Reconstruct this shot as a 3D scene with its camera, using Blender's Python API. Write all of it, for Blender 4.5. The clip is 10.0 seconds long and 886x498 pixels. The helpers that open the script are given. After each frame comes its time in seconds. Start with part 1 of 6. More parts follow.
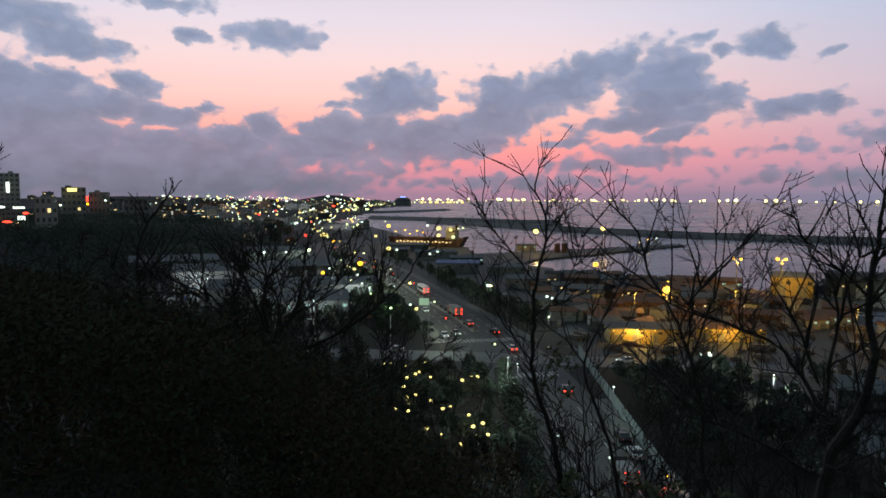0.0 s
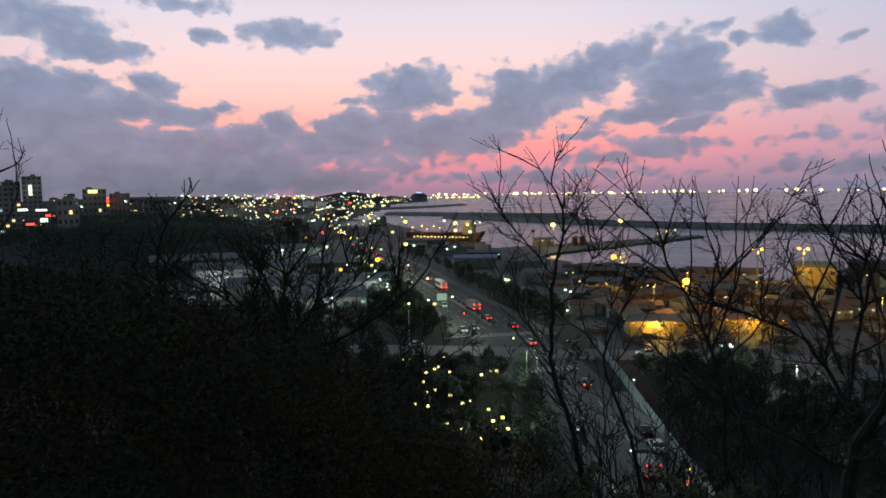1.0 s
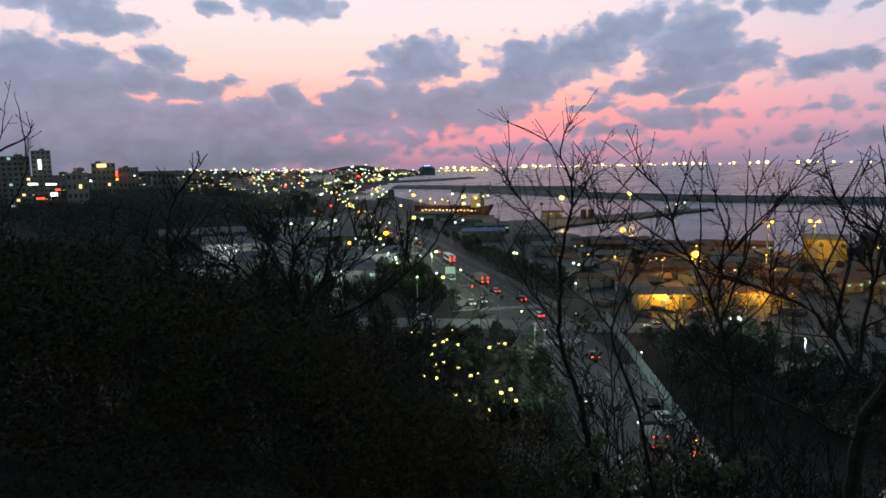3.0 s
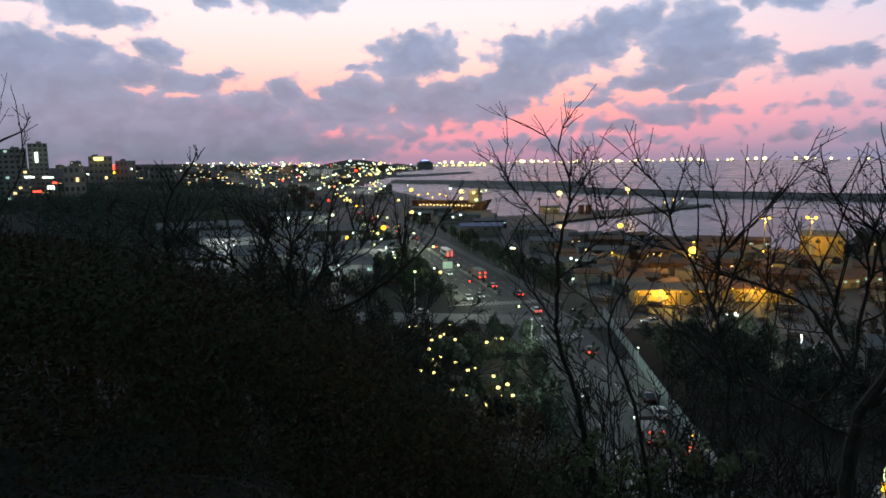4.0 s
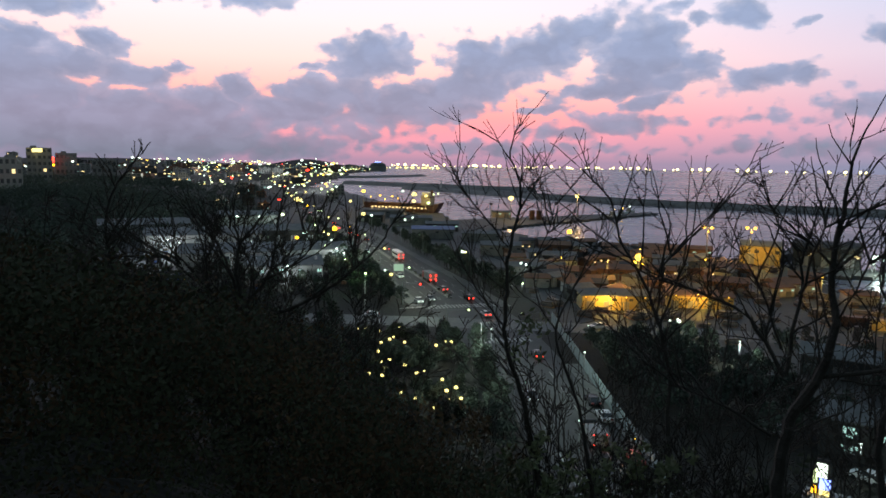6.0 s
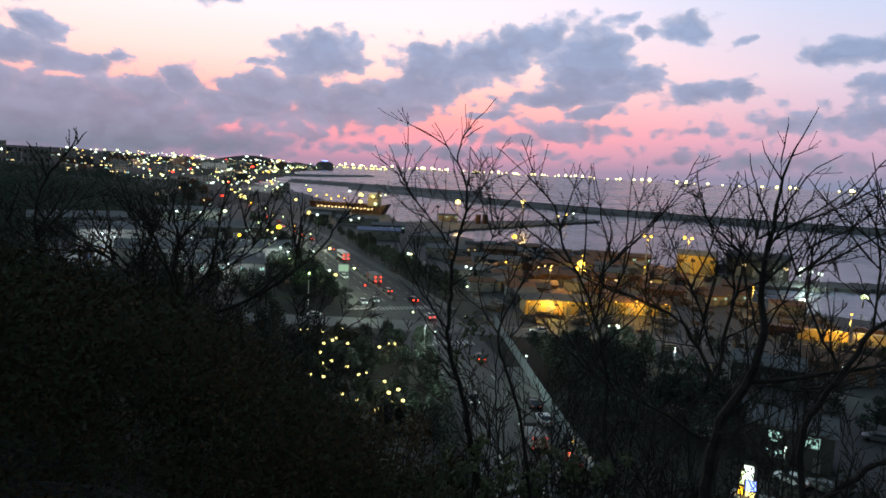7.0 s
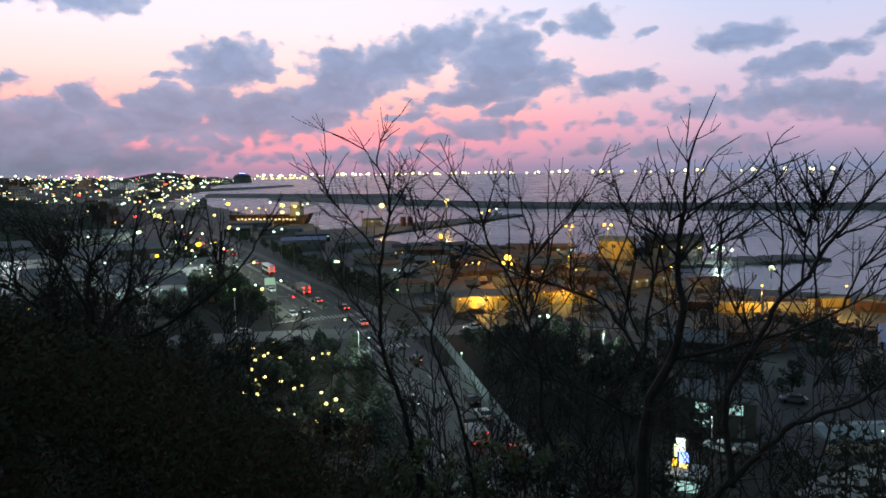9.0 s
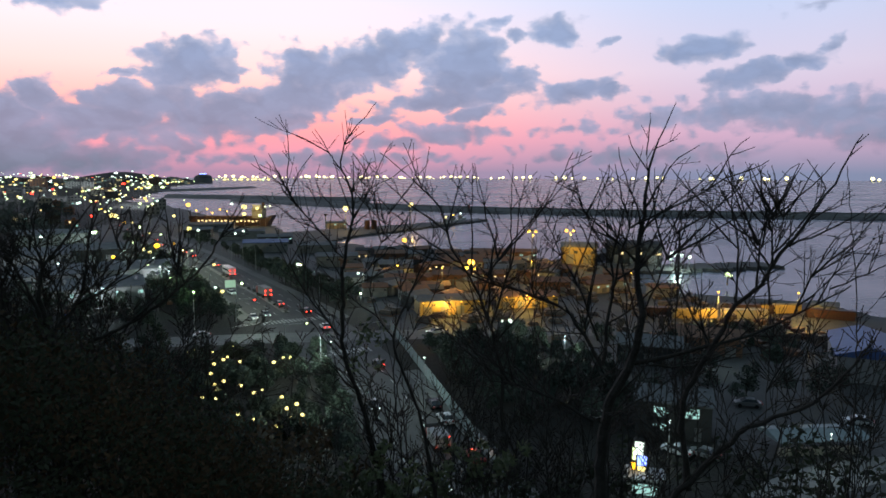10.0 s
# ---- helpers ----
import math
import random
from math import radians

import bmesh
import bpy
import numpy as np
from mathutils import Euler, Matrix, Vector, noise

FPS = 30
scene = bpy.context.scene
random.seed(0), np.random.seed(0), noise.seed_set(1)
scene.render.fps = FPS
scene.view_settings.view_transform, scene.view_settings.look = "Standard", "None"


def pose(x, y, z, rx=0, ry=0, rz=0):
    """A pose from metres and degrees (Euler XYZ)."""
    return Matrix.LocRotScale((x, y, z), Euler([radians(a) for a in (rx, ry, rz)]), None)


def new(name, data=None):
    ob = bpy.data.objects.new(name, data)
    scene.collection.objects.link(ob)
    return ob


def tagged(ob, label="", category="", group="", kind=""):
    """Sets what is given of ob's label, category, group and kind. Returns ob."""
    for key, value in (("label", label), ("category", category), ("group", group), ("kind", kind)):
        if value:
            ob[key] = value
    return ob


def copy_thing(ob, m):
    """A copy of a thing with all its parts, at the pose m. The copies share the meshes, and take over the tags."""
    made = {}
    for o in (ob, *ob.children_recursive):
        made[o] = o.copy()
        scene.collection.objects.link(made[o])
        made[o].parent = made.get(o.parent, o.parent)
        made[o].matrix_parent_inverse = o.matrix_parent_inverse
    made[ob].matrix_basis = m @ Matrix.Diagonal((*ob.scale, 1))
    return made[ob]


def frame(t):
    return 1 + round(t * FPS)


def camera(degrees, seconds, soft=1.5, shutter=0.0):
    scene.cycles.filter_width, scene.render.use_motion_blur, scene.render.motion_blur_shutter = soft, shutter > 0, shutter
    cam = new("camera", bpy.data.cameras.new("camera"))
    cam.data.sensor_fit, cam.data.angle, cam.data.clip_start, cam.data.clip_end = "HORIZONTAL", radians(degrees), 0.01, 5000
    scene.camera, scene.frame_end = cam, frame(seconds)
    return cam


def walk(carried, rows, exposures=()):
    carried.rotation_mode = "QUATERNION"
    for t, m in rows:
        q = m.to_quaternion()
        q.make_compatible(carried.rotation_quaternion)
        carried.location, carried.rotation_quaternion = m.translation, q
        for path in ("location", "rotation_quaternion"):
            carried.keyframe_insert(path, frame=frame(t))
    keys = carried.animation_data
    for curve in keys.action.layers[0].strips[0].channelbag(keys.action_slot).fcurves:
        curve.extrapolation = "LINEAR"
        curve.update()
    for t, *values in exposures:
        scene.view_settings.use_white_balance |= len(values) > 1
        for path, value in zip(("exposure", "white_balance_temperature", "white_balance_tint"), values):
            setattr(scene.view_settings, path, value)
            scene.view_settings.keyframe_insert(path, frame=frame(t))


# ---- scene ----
# camera: stands on the hillside lookout and pans from the town to the harbour
cam = camera(66.55, 10.0, soft=1.65)
EYE = 41.2
TURNS = (
    (0, 0.000, -4.576, -0.173), (0.5, 0.988, -4.609, 0.489), (1, 1.365, -4.984, 0.880),
    (1.5, 1.626, -5.122, 1.023), (2, 1.851, -5.311, 1.034), (2.5, 2.027, -6.190, 0.994),
    (2.7, 2.059, -6.680, 1.05), (3.8, 1.927, -7.718, 0.90), (4, 1.878, -7.676, 0.793),
    (4.5, 1.744, -7.359, 0.740), (5, 1.060, -7.349, 0.467), (5.5, -0.369, -7.426, -0.315),
    (5.7, -0.975, -7.440, -0.48), (6.8, -5.569, -7.240, -2.62), (7, -6.425, -7.103, -2.945),
    (7.5, -8.117, -6.968, -3.167), (8, -9.828, -7.090, -2.106), (8.5, -11.536, -7.116, -0.159),
    (9, -13.081, -6.796, 0.746), (9.5, -14.697, -6.637, 0.610), (10, -16.052, -6.456, -0.233))
walk(cam, [(t, pose(0.004 * max(0, t - 4.5), 0, EYE, 90 + p, r, y)) for t, y, p, r in TURNS],
     exposures=[(0, 0.12, 7000, 9), (2.5, 0.24, 7000, 9), (4.0, 0.44, 7050, 9), (5.5, 0.49, 6950, 9), (7.5, 0.48, 6850, 9), (9.5, 0.44, 6600, 8), (10, 0.44, 6600, 8)])

# ---- sky after sunset: a gradient round the afterglow, with banks of cloud ----
world = bpy.data.worlds.new("dusk_sky")
scene.world = world
world.use_nodes = True
wt = world.node_tree
wt.nodes.clear()


def nd(tree, kind, ins=(), **props):
    """A node with its inputs set or linked."""
    n = tree.nodes.new(kind)
    for k, v in props.items():
        if k == "op":
            n.operation = v
        elif k == "mode":
            n.blend_type = v
        elif k == "dt":
            n.data_type = v
        elif k == "vt":
            n.vector_type = v
        elif k == "gt":
            n.gradient_type = v
        elif k == "clamp":
            n.use_clamp = v
        elif k == "nd":
            n.noise_dimensions = v
        elif k == "interp":
            n.interpolation_type = v
    for k, v in (ins.items() if isinstance(ins, dict) else enumerate(ins)):
        if v is None:
            continue
        if isinstance(v, bpy.types.NodeSocket):
            tree.links.new(v, n.inputs[k])
        else:
            n.inputs[k].default_value = v
    return n


def maths(tree, op, a, b=None, c=None, clamp=False):
    return nd(tree, "ShaderNodeMath", (a, b, c), op=op, clamp=clamp).outputs[0]


def ramp(tree, fac, stops, interp="LINEAR"):
    n = nd(tree, "ShaderNodeValToRGB", (fac,))
    n.color_ramp.interpolation = interp
    while len(n.color_ramp.elements) < len(stops):
        n.color_ramp.elements.new(0.5)
    for e, (p, c) in zip(n.color_ramp.elements, stops):
        e.position, e.color = p, (*c, 1)
    return n.outputs[0]


def mixc(tree, fac, a, b, mode="MIX"):
    n = nd(tree, "ShaderNodeMix", dt="RGBA", mode=mode)
    for sock, v in ((n.inputs[0], fac), (n.inputs[6], a), (n.inputs[7], b)):
        if isinstance(v, bpy.types.NodeSocket):
            tree.links.new(v, sock)
        else:
            sock.default_value = v if sock is n.inputs[0] else (*v, 1)
    return n.outputs[2]


def srgb(r, g, b):
    """Linear colour from 0..255 display values."""
    return tuple((v / 255 / 12.92) if v < 10.3 else ((v / 255 + 0.055) / 1.055) ** 2.4 for v in (r, g, b))


coord = nd(wt, "ShaderNodeTexCoord").outputs["Generated"]
sep = nd(wt, "ShaderNodeSeparateXYZ", (coord,))
sx, sy, sz = sep.outputs
azim = maths(wt, "MULTIPLY", maths(wt, "ARCTAN2", maths(wt, "MULTIPLY", sx, -1.0), sy), 57.29578)
elev = maths(wt, "MULTIPLY", maths(wt, "ARCSINE", sz), 57.29578)
sky_at = nd(wt, "ShaderNodeCombineXYZ", (azim, elev, 0.0)).outputs[0]
# clear sky by height above the horizon (degrees / 90)
clear = ramp(wt, maths(wt, "DIVIDE", elev, 90.0, clamp=True), [
    (0.0, srgb(158, 128, 154)), (1.2 / 90, srgb(206, 142, 164)), (2.6 / 90, srgb(236, 148, 160)), (3.6 / 90, srgb(250, 156, 158)), (5.4 / 90, srgb(251, 178, 172)),
    (8.0 / 90, srgb(250, 204, 202)), (11.0 / 90, srgb(240, 215, 222)), (14.0 / 90, srgb(224, 216, 234)),
    (24 / 90, srgb(172, 186, 210)), (45 / 90, srgb(100, 122, 144)), (1.0, srgb(62, 82, 98))])
# away from the afterglow the sky turns lilac, then night blue
off = maths(wt, "ABSOLUTE", maths(wt, "SUBTRACT", azim, 8.0))
lilac = ramp(wt, maths(wt, "DIVIDE", elev, 90.0, clamp=True), [
    (0.0, srgb(118, 126, 154)), (3.0 / 90, srgb(186, 154, 180)), (8 / 90, srgb(196, 186, 208)), (14.0 / 90, srgb(174, 190, 222)),
    (30 / 90, srgb(118, 140, 164)), (1.0, srgb(58, 78, 94))])
east = ramp(wt, maths(wt, "DIVIDE", elev, 90.0, clamp=True), [
    (0.0, srgb(56, 66, 70)), (20 / 90, srgb(66, 81, 87)), (1.0, srgb(62, 82, 96))])
step1 = nd(wt, "ShaderNodeMapRange", (off, 11.0, 50.0), interp="SMOOTHSTEP").outputs[0]
step2 = nd(wt, "ShaderNodeMapRange", (off, 50.0, 110.0), interp="SMOOTHSTEP").outputs[0]
clear = mixc(wt, step2, mixc(wt, step1, clear, lilac), east)
# cloud banks: soft ellipses in degrees (azimuth to the left, height), torn by noise
big = nd(wt, "ShaderNodeTexNoise", {"Vector": nd(wt, "ShaderNodeMapping", {"Vector": sky_at, "Scale": (0.22, 0.4, 1)}).outputs[0],
                                    "Scale": 1.0, "Detail": 5.0, "Roughness": 0.6}, nd="2D")
fine = nd(wt, "ShaderNodeTexNoise", {"Vector": nd(wt, "ShaderNodeMapping", {"Vector": sky_at, "Scale": (0.9, 1.3, 1)}).outputs[0],
                                     "Scale": 0.8, "Detail": 4.0, "Roughness": 0.5}, nd="2D")
shift = nd(wt, "ShaderNodeVectorMath", (nd(wt, "ShaderNodeVectorMath", (big.outputs["Color"], (0.5, 0.5, 0.5)), op="SUBTRACT").outputs[0], (3.2, 1.6, 0)), op="MULTIPLY").outputs[0]
torn = nd(wt, "ShaderNodeVectorMath", (sky_at, shift), op="ADD").outputs[0]
bank = None


def cloud(a, e, ra, re, tilt=0.0, weight=1.0):
    global bank
    m = nd(wt, "ShaderNodeMapping", {"Vector": torn, "Location": (a, e, 0), "Rotation": (0, 0, radians(tilt)), "Scale": (ra * 1.75, re * 1.75, 1)}, vt="TEXTURE")
    g = nd(wt, "ShaderNodeTexGradient", (m.outputs[0],), gt="SPHERICAL").outputs["Fac"]
    g = maths(wt, "MULTIPLY", g, weight)
    bank = g if bank is None else maths(wt, "MAXIMUM", bank, g)


cloud(28.6, 11.0, 4.0, 1.0, 6, 1.08)
cloud(31.5, 12.4, 4.8, 1.4, 4, 1.0)
cloud(24.0, 8.3, 1.9, 0.9, 2, 1.05)
cloud(29.4, 7.9, 1.9, 1.3, 0, 1.05)
cloud(33.4, 7.5, 3.8, 2.0, 0, 1.15)
cloud(28.8, 6.4, 3.2, 1.6, 0, 1.1)
cloud(25.8, 6.6, 2.4, 1.1, 0, 1.0)
cloud(30.6, 5.0, 6.4, 2.4, 6, 1.1)
cloud(22.4, 6.1, 3.9, 1.0, 3, 1)
cloud(19.2, 6.7, 0.9, 0.5, -0, 0.8)
cloud(32.9, 2.8, 9.5, 3.0, -0, 1.3)
cloud(16.9, 4.2, 2.7, 1.8, -0, 1)
cloud(14.7, 5.4, 1.6, 1.2, -0, 1)
cloud(22.6, 2.5, 10.8, 2.1, -0, 1.25)
cloud(10.6, 3.8, 5.6, 1.9, -0, 1)
cloud(3.9, 8.3, 3.3, 1.9, -10, 1.1)
cloud(8.6, 7.3, 2.2, 0.4, -0, 0.7)
cloud(7.8, 5.3, 5.6, 1.3, -5, 1)
cloud(1.7, 4.5, 6.6, 1.7, -8, 1)
cloud(-4.9, 8.0, 2.9, 2.3, -0, 1)
cloud(-9.9, 8.8, 7.6, 1.8, -20, 1)
cloud(-13.9, 10.7, 2.7, 1.1, -12, 1)
cloud(-3.5, 6.0, 6.5, 1.5, -10, 1)
cloud(-18.1, 8.6, 3.3, 3.0, -0, 1.1)
cloud(-21.8, 7.9, 2.4, 0.9, -8, 1)
cloud(-16.9, 6.1, 6.3, 1.0, -8, 1)
cloud(-25.4, 11.3, 2.1, 1.2, -5, 1)
cloud(-26.7, 6.6, 3.6, 0.8, -10, 1)
cloud(-29.8, 6.7, 1.5, 0.6, -0, 0.9)
cloud(20.0, 12.3, 1.5, 0.7, -0, 0.8)
cloud(13.9, 12.6, 4.0, 1.2, -0, 0.9)
cloud(-1.2, 4.1, 4.7, 1.3, -4, 0.9)
cloud(-10.4, 4.3, 3.0, 0.5, -8, 0.75)
cloud(-18.6, 4.7, 2.4, 0.9, -10, 0.85)
cloud(-16.6, 3.2, 5.1, 1.1, -4, 0.75)
cloud(-11.8, 2.6, 4.9, 0.7, -3, 0.65)
cloud(-21.7, 11.0, 1.3, 0.7, -0, 0.75)
cloud(-20.5, 12.3, 1.7, 0.6, -0, 0.6)
cloud(-29.3, 10.3, 1.4, 0.3, -15, 0.5)
cloud(-26.4, 3.8, 1.8, 0.4, -0, 0.5)
cloud(6.0, 2.0, 9.5, 1.2, -0, 0.55)
cloud(-7.2, 1.1, 13.9, 0.8, -0, 0.62)
cloud(-32, 1.5, 12, 1.0, 0, 0.66)
cloud(20, 1.0, 13, 1.3, 0, 1.1)
cloud(-36.6, 9.5, 3.0, 1.2, -4, 1)
cloud(-40.1, 7.4, 3.9, 0.9, -8, 0.95)
cloud(-43.7, 8.0, 1.8, 0.7, -5, 0.9)
cloud(-45.6, 9.1, 1.2, 0.9, -20, 0.7)
cloud(-41.0, 4.8, 8.1, 1.3, -2, 0.85)
cloud(-46.2, 4.4, 6.0, 1.5, -5, 0.85)
cloud(-33.3, 4.3, 4.7, 1.7, -0, 0.6)
cloud(-27.5, 3.6, 5.9, 0.9, -0, 0.5)
cloud(-48.7, 3.3, 5.0, 1.6, -0, 0.8)
cloud(-44.0, 12.0, 4.3, 0.5, -4, 0.5)
cloud(22, 14.6, 4.5, 0.8, 6, 0.75)
cloud(44, 6, 9, 4, 0, 1)
cloud(56, 9, 9, 4, 0, 1)
cloud(-62, 5, 9, 2, 0, 0.9)
cloud(36, 18, 8, 2, 10, 0.9)
cloud(-30, 19, 9, 1.5, -8, 0.8)
# billows: rounded lumps along the rims
lump = nd(wt, "ShaderNodeTexVoronoi", {"Vector": nd(wt, "ShaderNodeMapping", {"Vector": torn, "Scale": (0.75, 1.0, 1)}).outputs[0], "Scale": 1.0})
lump.voronoi_dimensions, lump.feature = "2D", "SMOOTH_F1"
lump = maths(wt, "MULTIPLY", maths(wt, "SUBTRACT", 0.42, lump.outputs["Distance"]), 0.46)
bank = maths(wt, "ADD", bank, lump)
# towards the horizon the haze smooths the clouds
tear = nd(wt, "ShaderNodeMapRange", (elev, 1.5, 5.0, 0.12, 0.36), interp="SMOOTHSTEP").outputs[0]
dense = maths(wt, "ADD", bank, maths(wt, "MULTIPLY", maths(wt, "SUBTRACT", fine.outputs["Fac"], 0.5), tear))
cover = nd(wt, "ShaderNodeMapRange", (dense, 0.29, 0.52), interp="SMOOTHSTEP").outputs[0]
core = nd(wt, "ShaderNodeMapRange", (dense, 0.34, 0.8), interp="SMOOTHSTEP").outputs[0]
cloud_col = ramp(wt, maths(wt, "DIVIDE", elev, 20.0, clamp=True), [
    (0.0, srgb(128, 122, 148)), (0.1, srgb(148, 134, 160)), (0.25, srgb(148, 148, 176)), (0.5, srgb(160, 168, 196)), (1.0, srgb(182, 188, 214))])
cloud_deep = ramp(wt, maths(wt, "DIVIDE", elev, 20.0, clamp=True), [
    (0.0, srgb(104, 112, 132)), (0.15, srgb(124, 131, 158)), (0.45, srgb(122, 138, 172)), (1.0, srgb(140, 157, 190))])
cloud_col = mixc(wt, core, cloud_col, cloud_deep)
# billows catch a little more light on their upper sides
fold = nd(wt, "ShaderNodeTexNoise", {"Vector": nd(wt, "ShaderNodeMapping", {"Vector": torn, "Scale": (0.34, 0.62, 1)}).outputs[0], "Scale": 1.0, "Detail": 3.0, "Roughness": 0.5}, nd="2D")
fold = nd(wt, "ShaderNodeMapRange", (maths(wt, "ADD", fold.outputs["Fac"], lump), 0.3, 0.72, 0.92, 1.09)).outputs[0]
cloud_col = nd(wt, "ShaderNodeVectorMath", (cloud_col, nd(wt, "ShaderNodeCombineXYZ", (fold, fold, fold)).outputs[0]), op="MULTIPLY").outputs[0]
cloud_col = mixc(wt, step2, cloud_col, srgb(46, 50, 70))
sky = mixc(wt, maths(wt, "MULTIPLY", cover, 0.94), clear, cloud_col)
bg = nd(wt, "ShaderNodeBackground", (sky, 1.0))
wt.links.new(bg.outputs[0], nd(wt, "ShaderNodeOutputWorld").inputs[0])

# ---- materials ----


def mat(name, col, col2=None, rough=0.8, scale=4.0, bump=0.0, metal=0.0, detail=4.0, island=0.0, emit=None, strength=0.0):
    """Two tones mixed by noise at two scales; optional relief; optional glow for lamps."""
    m = bpy.data.materials.new(name)
    m.use_nodes = True
    t = m.node_tree
    b = t.nodes["Principled BSDF"]
    b.inputs["Roughness"].default_value, b.inputs["Metallic"].default_value = rough, metal
    if emit:
        b.inputs["Base Color"].default_value = (*[0.4 * min(1, c) for c in emit], 1)
        b.inputs["Emission Color"].default_value, b.inputs["Emission Strength"].default_value = (*emit, 1), strength
        m.cycles.emission_sampling = "NONE"
        return m
    col2 = col2 or tuple(c * 0.7 for c in col)
    pos = nd(t, "ShaderNodeTexCoord").outputs["Object"]
    n1 = nd(t, "ShaderNodeTexNoise", {"Vector": pos, "Scale": scale, "Detail": detail, "Roughness": 0.6})
    n2 = nd(t, "ShaderNodeTexNoise", {"Vector": pos, "Scale": scale * 0.11, "Detail": 3.0})
    f = maths(t, "ADD", maths(t, "MULTIPLY", n1.outputs["Fac"], 0.6), maths(t, "MULTIPLY", n2.outputs["Fac"], 0.4))
    f = nd(t, "ShaderNodeMapRange", (f, 0.35, 0.65)).outputs[0]
    c = mixc(t, f, col, col2)
    if island:
        r = nd(t, "ShaderNodeNewGeometry").outputs["Random Per Island"]
        o = nd(t, "ShaderNodeObjectInfo").outputs["Random"]
        v = maths(t, "ADD", 1 - island, maths(t, "MULTIPLY", maths(t, "ADD", r, o), island))
        c = nd(t, "ShaderNodeVectorMath", (c, nd(t, "ShaderNodeCombineXYZ", (v, v, v)).outputs[0]), op="MULTIPLY").outputs[0]
    t.links.new(c, b.inputs["Base Color"])
    if bump:
        t.links.new(nd(t, "ShaderNodeBump", {"Height": n1.outputs["Fac"], "Strength": bump, "Distance": 0.5 / scale}).outputs[0], b.inputs["Normal"])
    return m


